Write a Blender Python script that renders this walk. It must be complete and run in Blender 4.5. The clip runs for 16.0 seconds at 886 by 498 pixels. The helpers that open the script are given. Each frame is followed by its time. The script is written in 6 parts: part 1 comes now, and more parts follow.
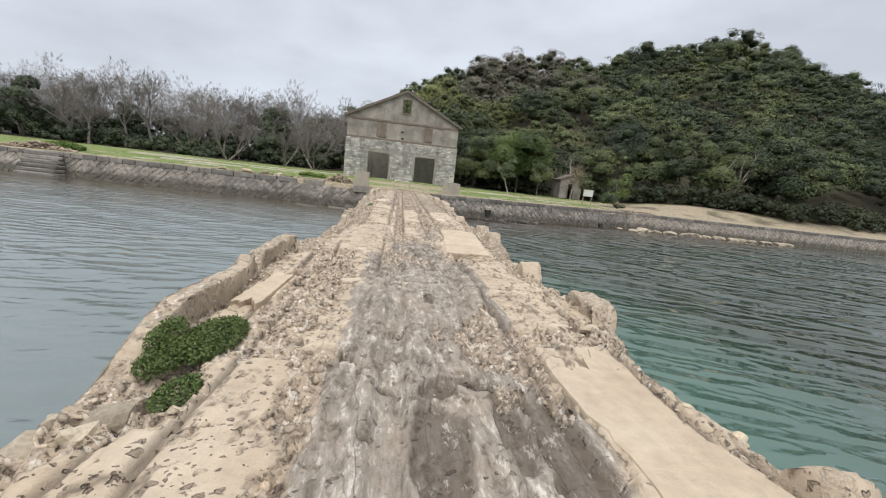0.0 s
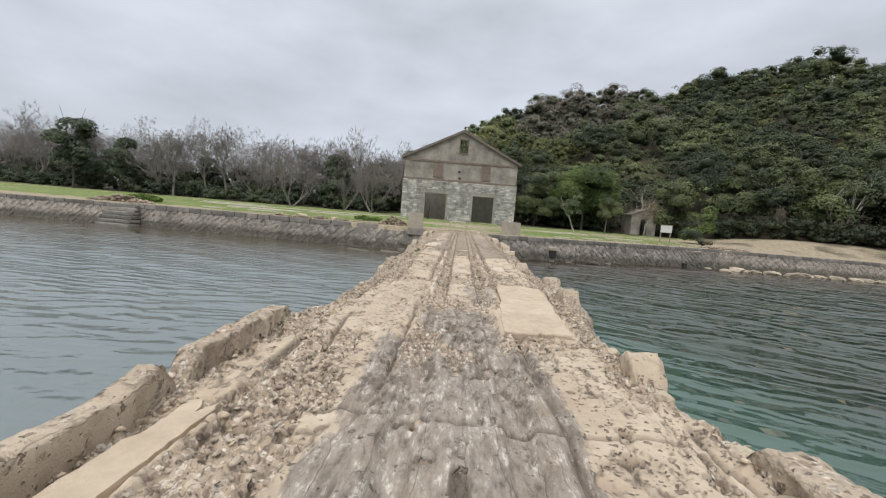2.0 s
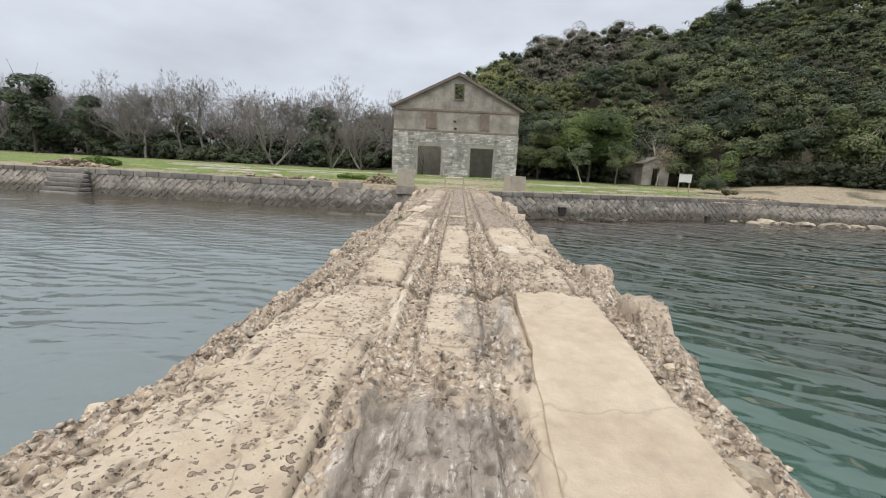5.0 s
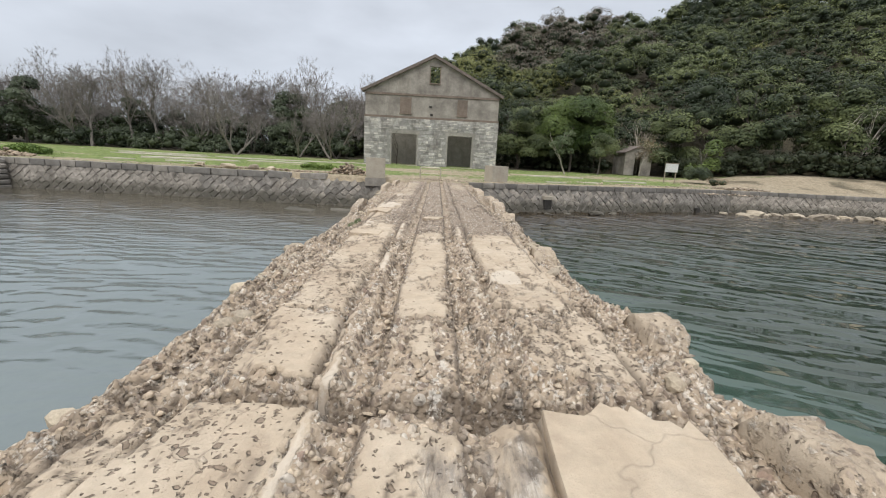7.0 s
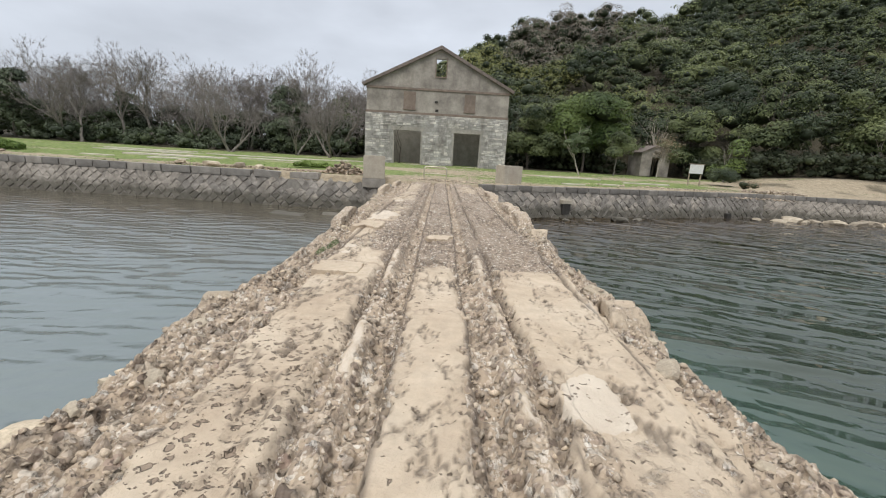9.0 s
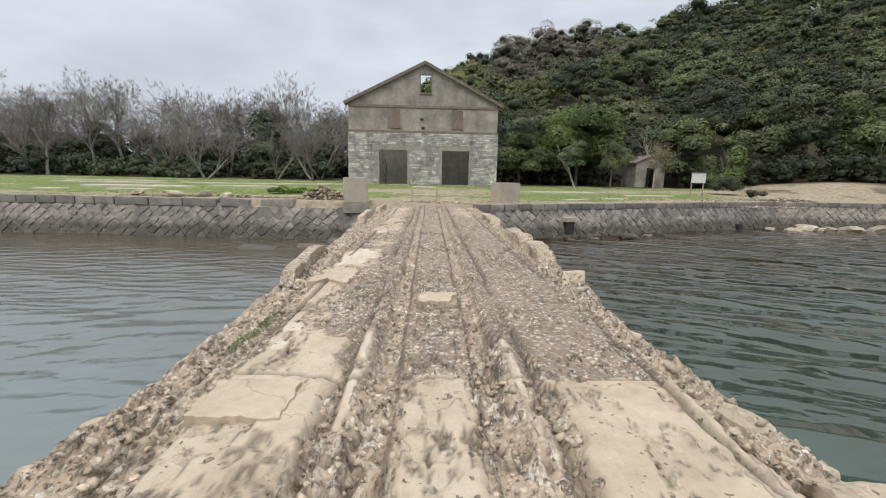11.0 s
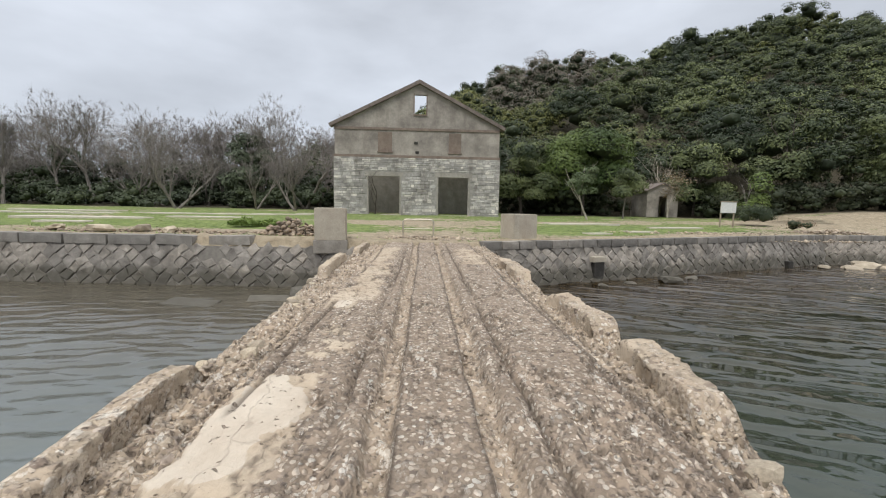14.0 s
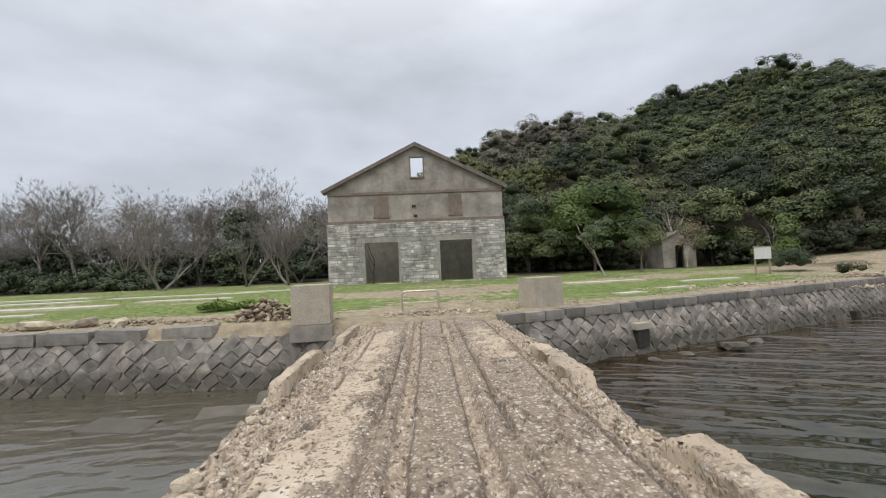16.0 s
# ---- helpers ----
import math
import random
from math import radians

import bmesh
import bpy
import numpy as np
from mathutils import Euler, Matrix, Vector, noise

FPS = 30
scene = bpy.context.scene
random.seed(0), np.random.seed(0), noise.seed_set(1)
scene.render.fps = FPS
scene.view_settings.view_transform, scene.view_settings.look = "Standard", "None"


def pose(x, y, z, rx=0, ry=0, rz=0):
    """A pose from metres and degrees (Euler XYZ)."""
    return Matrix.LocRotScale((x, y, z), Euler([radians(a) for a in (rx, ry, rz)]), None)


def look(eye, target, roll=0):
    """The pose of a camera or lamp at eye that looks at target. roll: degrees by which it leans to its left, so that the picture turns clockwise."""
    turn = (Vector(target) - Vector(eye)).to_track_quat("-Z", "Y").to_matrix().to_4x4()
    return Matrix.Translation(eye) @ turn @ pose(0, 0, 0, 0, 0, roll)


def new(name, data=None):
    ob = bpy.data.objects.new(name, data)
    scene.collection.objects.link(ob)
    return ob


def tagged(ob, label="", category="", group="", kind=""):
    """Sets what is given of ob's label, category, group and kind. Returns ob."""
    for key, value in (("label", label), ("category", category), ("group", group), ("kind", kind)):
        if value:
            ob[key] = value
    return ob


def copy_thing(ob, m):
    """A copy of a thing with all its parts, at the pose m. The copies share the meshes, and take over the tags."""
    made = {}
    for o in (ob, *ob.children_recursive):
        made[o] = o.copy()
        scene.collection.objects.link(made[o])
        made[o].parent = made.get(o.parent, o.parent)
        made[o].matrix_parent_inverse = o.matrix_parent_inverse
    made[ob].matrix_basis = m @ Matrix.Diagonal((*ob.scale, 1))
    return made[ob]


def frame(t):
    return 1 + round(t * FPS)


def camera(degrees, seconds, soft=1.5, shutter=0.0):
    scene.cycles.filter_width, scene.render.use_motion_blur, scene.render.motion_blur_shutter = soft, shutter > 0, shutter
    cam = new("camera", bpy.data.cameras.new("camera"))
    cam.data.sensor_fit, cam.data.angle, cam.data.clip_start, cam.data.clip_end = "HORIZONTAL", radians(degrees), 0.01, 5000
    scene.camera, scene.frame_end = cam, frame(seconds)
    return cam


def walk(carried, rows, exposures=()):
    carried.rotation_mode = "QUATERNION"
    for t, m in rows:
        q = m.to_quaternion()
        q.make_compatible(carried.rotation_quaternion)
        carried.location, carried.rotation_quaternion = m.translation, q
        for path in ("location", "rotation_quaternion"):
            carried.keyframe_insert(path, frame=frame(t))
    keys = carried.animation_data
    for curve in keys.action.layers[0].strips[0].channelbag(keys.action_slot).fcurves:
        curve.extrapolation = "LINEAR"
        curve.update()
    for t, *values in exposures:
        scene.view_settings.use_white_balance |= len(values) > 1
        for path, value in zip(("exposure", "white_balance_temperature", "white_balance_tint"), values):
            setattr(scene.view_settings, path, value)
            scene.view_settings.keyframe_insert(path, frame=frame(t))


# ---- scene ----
cam = camera(93.4, 16.0, soft=1.1)
PATH = [
    (0, (0.042, 0.122, 1.549), (0.271, 2.081, 1.22), 6.5),
    (0.5, (0.178, 0.808, 1.57), (0.296, 2.788, 1.319), 6.7),
    (1, (0.324, 1.622, 1.579), (0.363, 3.611, 1.377), 5.6),
    (1.5, (0.371, 2.237, 1.599), (0.34, 4.228, 1.415), 4.2),
    (2, (0.419, 3.046, 1.614), (0.343, 5.037, 1.441), 4.7),
    (2.5, (0.355, 3.741, 1.6), (0.271, 5.716, 1.293), 3.5),
    (3, (0.403, 4.516, 1.611), (0.333, 6.479, 1.239), 2.9),
    (3.5, (0.409, 5.226, 1.627), (0.336, 7.191, 1.262), 2.9),
    (4, (0.455, 6.067, 1.618), (0.383, 8.034, 1.265), 2.9),
    (4.2, (0.483, 6.384, 1.629), (0.411, 8.353, 1.284), 2.9),
    (6.3, (0.657, 9.07, 1.57), (0.663, 11.018, 1.116), 2.8),
    (6.5, (0.677, 9.443, 1.579), (0.697, 11.393, 1.133), 2.7),
    (7, (0.635, 10.385, 1.6), (0.682, 12.339, 1.176), 3.0),
    (7.5, (0.607, 11.126, 1.6), (0.664, 13.081, 1.182), 3.5),
    (8, (0.582, 11.97, 1.59), (0.628, 13.925, 1.171), 3.6),
    (8.5, (0.563, 12.646, 1.577), (0.593, 14.599, 1.146), 3.6),
    (9, (0.547, 13.519, 1.569), (0.576, 15.472, 1.139), 3.4),
    (9.2, (0.536, 13.83, 1.579), (0.569, 15.786, 1.163), 3.5),
    (11.3, (0.466, 16.794, 1.58), (0.536, 18.763, 1.236), 1.0),
    (11.5, (0.477, 17.113, 1.591), (0.562, 19.08, 1.24), 1.6),
    (12, (0.489, 17.969, 1.593), (0.569, 19.944, 1.287), 2.7),
    (12.5, (0.459, 18.751, 1.622), (0.512, 20.736, 1.387), 2.3),
    (13, (0.458, 19.677, 1.674), (0.486, 21.668, 1.485), 1.1),
    (13.5, (0.427, 20.447, 1.663), (0.457, 22.439, 1.482), 0.9),
    (14, (0.424, 21.36, 1.655), (0.517, 23.347, 1.442), 1.1),
    (14.5, (0.375, 22.183, 1.63), (0.524, 24.162, 1.38), 1.4),
    (15, (0.33, 23.07, 1.634), (0.478, 25.055, 1.445), 0.4),
    (15.5, (0.36, 23.857, 1.737), (0.471, 25.854, 1.713), -1.5),
    (16, (0.461, 24.68, 1.825), (0.544, 26.676, 1.911), -2.5),
]
walk(cam, [(t, look(eye, target, roll)) for t, eye, target, roll in PATH], [(0.0, 0.2), (1.5, 0.06), (2.5, 0.06), (4.0, 0.16), (9.0, 0.16), (12.5, 0.15), (14.0, 0.14), (16.0, 0.05)])

# ---- light ----
SUN_EL, SUN_AZ = 58.0, 205.0
world = bpy.data.worlds.new("overcast_sky")
scene.world = world
world.use_nodes = True
wn, wl = world.node_tree.nodes, world.node_tree.links
wn.clear()
w_out = wn.new("ShaderNodeOutputWorld")
w_bg = wn.new("ShaderNodeBackground")
w_sky = wn.new("ShaderNodeTexSky")
w_sky.sky_type, w_sky.sun_disc = "NISHITA", False
w_sky.sun_elevation, w_sky.sun_rotation = radians(SUN_EL), radians(SUN_AZ)
w_tc = wn.new("ShaderNodeTexCoord")
w_sep = wn.new("ShaderNodeSeparateXYZ")
wl.new(w_tc.outputs["Generated"], w_sep.inputs[0])
# a closed cloud deck, brighter towards the zenith, seen in soft lumps
w_ramp = wn.new("ShaderNodeValToRGB")
w_ramp.color_ramp.elements[0].position, w_ramp.color_ramp.elements[0].color = 0.0, (6.2, 6.65, 7.4, 1)
w_ramp.color_ramp.elements[1].position, w_ramp.color_ramp.elements[1].color = 1.0, (18.0, 18.4, 19.0, 1)
w_mid = w_ramp.color_ramp.elements.new(0.42)
w_mid.color = (6.2, 6.6, 7.3, 1)
wl.new(w_sep.outputs["Z"], w_ramp.inputs[0])
w_map = wn.new("ShaderNodeMapping")
w_map.inputs["Scale"].default_value = (1.0, 1.0, 2.6)
wl.new(w_tc.outputs["Generated"], w_map.inputs[0])
w_noise = wn.new("ShaderNodeTexNoise")
w_noise.inputs["Scale"].default_value, w_noise.inputs["Detail"].default_value, w_noise.inputs["Roughness"].default_value = 2.6, 5.0, 0.5
wl.new(w_map.outputs[0], w_noise.inputs["Vector"])
w_cl = wn.new("ShaderNodeMapRange")
w_cl.inputs[1].default_value, w_cl.inputs[2].default_value, w_cl.inputs[3].default_value, w_cl.inputs[4].default_value = 0.35, 0.68, 0.86, 1.14
wl.new(w_noise.outputs["Fac"], w_cl.inputs[0])
w_mul = wn.new("ShaderNodeMix")
w_mul.data_type, w_mul.blend_type = "RGBA", "MULTIPLY"
w_mul.inputs[0].default_value = 1.0
wl.new(w_ramp.outputs[0], w_mul.inputs[6])
wl.new(w_cl.outputs[0], w_mul.inputs[7])
w_mix = wn.new("ShaderNodeMix")
w_mix.data_type = "RGBA"
w_mix.inputs[0].default_value = 0.93
wl.new(w_sky.outputs[0], w_mix.inputs[6])
wl.new(w_mul.outputs[2], w_mix.inputs[7])
wl.new(w_mix.outputs[2], w_bg.inputs[0])
w_bg.inputs[1].default_value = 0.1
wl.new(w_bg.outputs[0], w_out.inputs[0])

sun_data = bpy.data.lights.new("sun", "SUN")
sun_data.energy, sun_data.angle, sun_data.color = 1.5, radians(25), (1.0, 0.97, 0.93)
sun = new("sun", sun_data)
sun.matrix_world = pose(0, 0, 40, 90 - SUN_EL, 0, 180 - SUN_AZ)


# ---- materials ----
def material(name, rough=0.85):
    m = bpy.data.materials.new(name)
    m.use_nodes = True
    nt = m.node_tree
    bsdf = nt.nodes["Principled BSDF"]
    bsdf.inputs["Roughness"].default_value = rough
    return m, nt, bsdf


def link(nt, a, b):
    nt.links.new(a, b)


def coords(nt, scale=(1, 1, 1)):
    geo = nt.nodes.new("ShaderNodeNewGeometry")
    mp = nt.nodes.new("ShaderNodeMapping")
    mp.inputs["Scale"].default_value = scale
    link(nt, geo.outputs["Position"], mp.inputs[0])
    return mp.outputs[0]


def noise_node(nt, vec, scale, detail=5.0, rough=0.6, dist=0.0):
    n = nt.nodes.new("ShaderNodeTexNoise")
    n.inputs["Scale"].default_value, n.inputs["Detail"].default_value = scale, detail
    n.inputs["Roughness"].default_value, n.inputs["Distortion"].default_value = rough, dist
    link(nt, vec, n.inputs["Vector"])
    return n.outputs["Fac"]


def ramp(nt, fac, stops):
    r = nt.nodes.new("ShaderNodeValToRGB")
    els = r.color_ramp.elements
    while len(els) < len(stops):
        els.new(0.5)
    for e, (p, c) in zip(els, stops):
        e.position = p
        e.color = (*c, 1) if len(c) == 3 else c
    link(nt, fac, r.inputs[0])
    return r.outputs[0]


def grey(v):
    return (v, v, v)


def mix(nt, fac, a, b, blend="MIX"):
    m = nt.nodes.new("ShaderNodeMix")
    m.data_type, m.blend_type = "RGBA", blend
    for sock, v in ((m.inputs[0], fac), (m.inputs[6], a), (m.inputs[7], b)):
        if isinstance(v, (int, float)):
            sock.default_value = v
        elif isinstance(v, tuple):
            sock.default_value = (*v, 1)
        else:
            link(nt, v, sock)
    return m.outputs[2]


def calc(nt, op, a, b=0.0):
    m = nt.nodes.new("ShaderNodeMath")
    m.operation = op
    for sock, v in zip(m.inputs, (a, b)):
        if isinstance(v, (int, float)):
            sock.default_value = v
        else:
            link(nt, v, sock)
    return m.outputs[0]


def bump(nt, bsdf, height, strength=0.5, dist=0.02):
    b = nt.nodes.new("ShaderNodeBump")
    b.inputs["Strength"].default_value, b.inputs["Distance"].default_value = strength, dist
    link(nt, height, b.inputs["Height"])
    link(nt, b.outputs[0], bsdf.inputs["Normal"])


def attr(nt, name):
    a = nt.nodes.new("ShaderNodeAttribute")
    a.attribute_name = name
    return a.outputs["Fac"]


def obj_random(nt):
    return nt.nodes.new("ShaderNodeObjectInfo").outputs["Random"]


def island_random(nt):
    return nt.nodes.new("ShaderNodeNewGeometry").outputs["Random Per Island"]


def stone_material(name, dark, light, scale=3.0, rnd=None, stain=(0.12, 0.115, 0.1), stain_amt=0.35, rough=0.9, b=0.5, weed=False):
    m, nt, bsdf = material(name, rough)
    v = coords(nt)
    n1 = noise_node(nt, v, scale, 6)
    n2 = noise_node(nt, v, scale * 14, 4, 0.7)
    col = ramp(nt, n1, [(0.3, dark), (0.7, light)])
    if rnd:
        f = obj_random(nt) if rnd == "object" else island_random(nt)
        col = mix(nt, 1.0, col, ramp(nt, f, [(0.0, grey(0.62)), (0.5, grey(0.95)), (1.0, (1.3, 1.27, 1.22))]), "MULTIPLY")
    col = mix(nt, 1.0, col, ramp(nt, n2, [(0.3, grey(0.72)), (0.7, grey(1.18))]), "MULTIPLY")
    n3 = noise_node(nt, coords(nt, (1, 1, 0.35)), 0.9, 5, 0.65)
    col = mix(nt, calc(nt, "MULTIPLY", ramp(nt, n3, [(0.5, grey(0)), (0.68, grey(1))]), stain_amt), col, stain)
    if weed:
        sep = nt.nodes.new("ShaderNodeSeparateXYZ")
        link(nt, v, sep.inputs[0])
        low = nt.nodes.new("ShaderNodeMapRange")
        low.inputs[1].default_value, low.inputs[2].default_value, low.inputs[3].default_value, low.inputs[4].default_value = -1.0, -1.45, 0.0, 0.75
        link(nt, calc(nt, "ADD", sep.outputs[2], calc(nt, "MULTIPLY", calc(nt, "SUBTRACT", n1, 0.5), 0.5)), low.inputs[0])
        col = mix(nt, low.outputs[0], col, (0.055, 0.05, 0.034))
    link(nt, col, bsdf.inputs["Base Color"])
    bump(nt, bsdf, calc(nt, "ADD", n1, n2), b, 0.02)
    return m


def stone_layer(nt, v, scale, lo, hi, colours):
    """Stones of mixed size bedded in a matrix: their mask, colour and height."""
    vor = nt.nodes.new("ShaderNodeTexVoronoi")
    vor.inputs["Scale"].default_value = scale
    warp = mix(nt, 0.35 / scale, v, noise_colour(nt, v, scale * 0.9))
    link(nt, warp, vor.inputs["Vector"])
    rnd = nt.nodes.new("ShaderNodeSeparateColor")
    link(nt, vor.outputs["Color"], rnd.inputs[0])
    size = nt.nodes.new("ShaderNodeMapRange")
    size.inputs[3].default_value, size.inputs[4].default_value = lo, hi
    link(nt, rnd.outputs[1], size.inputs[0])
    inside = calc(nt, "SUBTRACT", size.outputs[0], vor.outputs["Distance"])
    mask = ramp(nt, calc(nt, "ADD", calc(nt, "MULTIPLY", inside, 6.0), 0.5), [(0.4, grey(0)), (0.6, grey(1))])
    return mask, ramp(nt, rnd.outputs[0], colours), calc(nt, "MAXIMUM", inside, -0.15)


def pier_material():
    """Weathered concrete: smooth beige skin, exposed aggregate, grey worn middle, pale patches."""
    m, nt, bsdf = material("pier_concrete", 0.92)
    v = coords(nt)
    rough, worn, pale, gravel, crev_shade = attr(nt, "rough"), attr(nt, "worn"), attr(nt, "pale"), attr(nt, "gravel"), attr(nt, "crevice_shade")
    big = noise_node(nt, v, 1.1, 6, 0.62)
    mid = noise_node(nt, v, 7.0, 6, 0.65)
    fine = noise_node(nt, v, 60.0, 4, 0.7)
    skin = ramp(nt, big, [(0.28, (0.43, 0.338, 0.242)), (0.5, (0.505, 0.41, 0.302)), (0.72, (0.56, 0.468, 0.358))])
    skin = mix(nt, 1.0, skin, ramp(nt, mid, [(0.3, grey(0.86)), (0.7, grey(1.1))]), "MULTIPLY")
    # grey lichen and wear
    streak = noise_node(nt, coords(nt, (1, 0.3, 1)), 8.0, 7, 0.72)
    wmask = ramp(nt, calc(nt, "ADD", worn, calc(nt, "MULTIPLY", calc(nt, "SUBTRACT", streak, 0.5), 1.6)), [(0.35, grey(0)), (0.7, grey(1))])
    gcol = ramp(nt, noise_node(nt, coords(nt, (1, 0.28, 1)), 12.0, 7, 0.72), [(0.34, (0.09, 0.075, 0.062)), (0.44, (0.205, 0.175, 0.145)), (0.57, (0.315, 0.275, 0.232)), (0.66, (0.62, 0.57, 0.50))])
    col = mix(nt, calc(nt, "MULTIPLY", wmask, 0.9), skin, gcol)
    # bedded stones, coarse and fine
    pitted = attr(nt, "pitted")
    rmask = ramp(nt, calc(nt, "ADD", rough, calc(nt, "MULTIPLY", calc(nt, "SUBTRACT", mid, 0.5), 1.5)), [(0.36, grey(0)), (0.62, grey(1))])
    tones = [(0.0, (0.16, 0.12, 0.092)), (0.15, (0.27, 0.205, 0.155)), (0.4, (0.46, 0.37, 0.275)), (0.7, (0.55, 0.46, 0.355)), (0.9, (0.64, 0.57, 0.48)), (1.0, (0.33, 0.235, 0.18))]
    m1, c1, h1 = stone_layer(nt, v, 10.0, 0.16, 0.52, tones)
    m2, c2, h2 = stone_layer(nt, v, 21.0, 0.26, 0.62, [(0.0, (0.17, 0.13, 0.105)), (0.2, (0.32, 0.255, 0.20)), (0.5, (0.55, 0.455, 0.36)), (0.85, (0.68, 0.585, 0.475)), (1.0, (0.80, 0.75, 0.66))])
    col = mix(nt, calc(nt, "MULTIPLY", rmask, 0.6), col, (0.39, 0.305, 0.22))
    col = mix(nt, calc(nt, "MULTIPLY", gravel, 0.9), col, (0.31, 0.24, 0.178))
    soft = calc(nt, "MULTIPLY", rmask, calc(nt, "SUBTRACT", 1.0, gravel))
    col = mix(nt, calc(nt, "MULTIPLY", calc(nt, "MULTIPLY", m2, 0.92), calc(nt, "MAXIMUM", gravel, calc(nt, "MULTIPLY", rmask, 0.8))), col, c2)
    col = mix(nt, calc(nt, "MULTIPLY", m1, calc(nt, "MULTIPLY", soft, 0.95)), col, c1)
    pmask = ramp(nt, calc(nt, "ADD", pale, calc(nt, "MULTIPLY", calc(nt, "SUBTRACT", streak, 0.5), 1.6)), [(0.35, grey(0)), (0.6, grey(1))])
    col = mix(nt, calc(nt, "MULTIPLY", pmask, 0.6), col, (0.64, 0.57, 0.475))
    # sockets of stones lost from the skin: small uneven pits, their shade painted dark
    pit_h, pit_m = None, None
    for sc, st in ((13.0, 0.95), (27.0, 0.7)):
        vo = nt.nodes.new("ShaderNodeTexVoronoi")
        vo.inputs["Scale"].default_value = sc
        link(nt, mix(nt, 1.5 / sc, coords(nt, (1, 1.15, 1)), noise_colour(nt, v, sc * 1.1)), vo.inputs["Vector"])
        sp = nt.nodes.new("ShaderNodeSeparateColor")
        link(nt, vo.outputs["Color"], sp.inputs[0])
        chosen = calc(nt, "LESS_THAN", sp.outputs[0], calc(nt, "MULTIPLY", pitted, st))
        deepness = calc(nt, "MULTIPLY", calc(nt, "SUBTRACT", calc(nt, "ADD", calc(nt, "MULTIPLY", sp.outputs[1], 0.26), 0.16), vo.outputs["Distance"]), 9.0)
        one = calc(nt, "MULTIPLY", calc(nt, "MINIMUM", calc(nt, "MAXIMUM", deepness, 0.0), 1.0), chosen)
        pit_m = one if pit_m is None else calc(nt, "MAXIMUM", pit_m, one)
    sound = calc(nt, "SUBTRACT", 1.0, calc(nt, "MAXIMUM", calc(nt, "MULTIPLY", rmask, 0.6), gravel))
    pit_m = calc(nt, "MULTIPLY", pit_m, sound)
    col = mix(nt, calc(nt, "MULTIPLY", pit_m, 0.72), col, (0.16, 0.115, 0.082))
    # shade painted into hollows and crevices; stains, lime crust
    hollow_shade = ramp(nt, noise_node(nt, v, 20.0, 4, 0.65), [(0.33, grey(0.3)), (0.41, grey(1))])
    col = mix(nt, calc(nt, "MULTIPLY", calc(nt, "MAXIMUM", rmask, calc(nt, "MULTIPLY", wmask, 0.6)), 0.8), col, mix(nt, 1.0, col, hollow_shade, "MULTIPLY"))
    stain = ramp(nt, noise_node(nt, coords(nt, (1, 0.5, 1)), 2.2, 6, 0.68), [(0.46, grey(0)), (0.72, grey(1))])
    col = mix(nt, calc(nt, "MULTIPLY", stain, 0.38), col, (0.33, 0.24, 0.165))
    col = mix(nt, calc(nt, "MULTIPLY", crev_shade, 0.92), col, (0.085, 0.064, 0.047))
    crust = ramp(nt, noise_node(nt, coords(nt, (1, 0.4, 1)), 7.5, 8, 0.8), [(0.57, grey(0)), (0.61, grey(1))])
    col = mix(nt, calc(nt, "MULTIPLY", crust, calc(nt, "MULTIPLY", calc(nt, "MAXIMUM", rmask, calc(nt, "MULTIPLY", wmask, 0.6)), 0.65)), col, (0.72, 0.67, 0.59))
    # cracks between broken plates, wide apart on the sound skin, closer in the worn middle
    crackmask = None
    for sc, keep in (((3.4, 0.5, 1), calc(nt, "MULTIPLY", worn, 0.2)), ((0.9, 0.45, 1), 0.16)):
        cv = nt.nodes.new("ShaderNodeTexVoronoi")
        cv.feature = "DISTANCE_TO_EDGE"
        cv.inputs["Scale"].default_value = 1.0
        cc = coords(nt, sc)
        link(nt, mix(nt, 0.2, cc, noise_colour(nt, v, 3.2)), cv.inputs["Vector"])
        line = calc(nt, "MULTIPLY", ramp(nt, cv.outputs["Distance"], [(0.0012, grey(1)), (0.0055, grey(0))]), keep)
        crackmask = line if crackmask is None else calc(nt, "MAXIMUM", crackmask, line)
    col = mix(nt, calc(nt, "MINIMUM", calc(nt, "MULTIPLY", crackmask, 1.3), 0.9), col, (0.085, 0.065, 0.05))
    # dark weed towards the water
    sep = nt.nodes.new("ShaderNodeSeparateXYZ")
    geo = nt.nodes.new("ShaderNodeNewGeometry")
    link(nt, geo.outputs["Position"], sep.inputs[0])
    low = nt.nodes.new("ShaderNodeMapRange")
    low.inputs[1].default_value, low.inputs[2].default_value, low.inputs[3].default_value, low.inputs[4].default_value = -1.1, -1.5, 0.0, 0.8
    link(nt, calc(nt, "ADD", sep.outputs[2], calc(nt, "MULTIPLY", mid, 0.5)), low.inputs[0])
    col = mix(nt, low.outputs[0], col, (0.06, 0.055, 0.035))
    link(nt, col, bsdf.inputs["Base Color"])
    h = calc(nt, "ADD", calc(nt, "MULTIPLY", mid, 0.45), calc(nt, "MULTIPLY", fine, 0.2))
    h = calc(nt, "ADD", h, calc(nt, "MULTIPLY", h1, calc(nt, "MULTIPLY", soft, 1.3)))
    h = calc(nt, "ADD", h, calc(nt, "MULTIPLY", h2, calc(nt, "MAXIMUM", gravel, calc(nt, "MULTIPLY", rmask, 0.5))))
    h = calc(nt, "ADD", h, calc(nt, "MULTIPLY", calc(nt, "MULTIPLY", hollow_shade, rmask), 0.5))
    h = calc(nt, "SUBTRACT", h, calc(nt, "MULTIPLY", pit_m, 0.9))
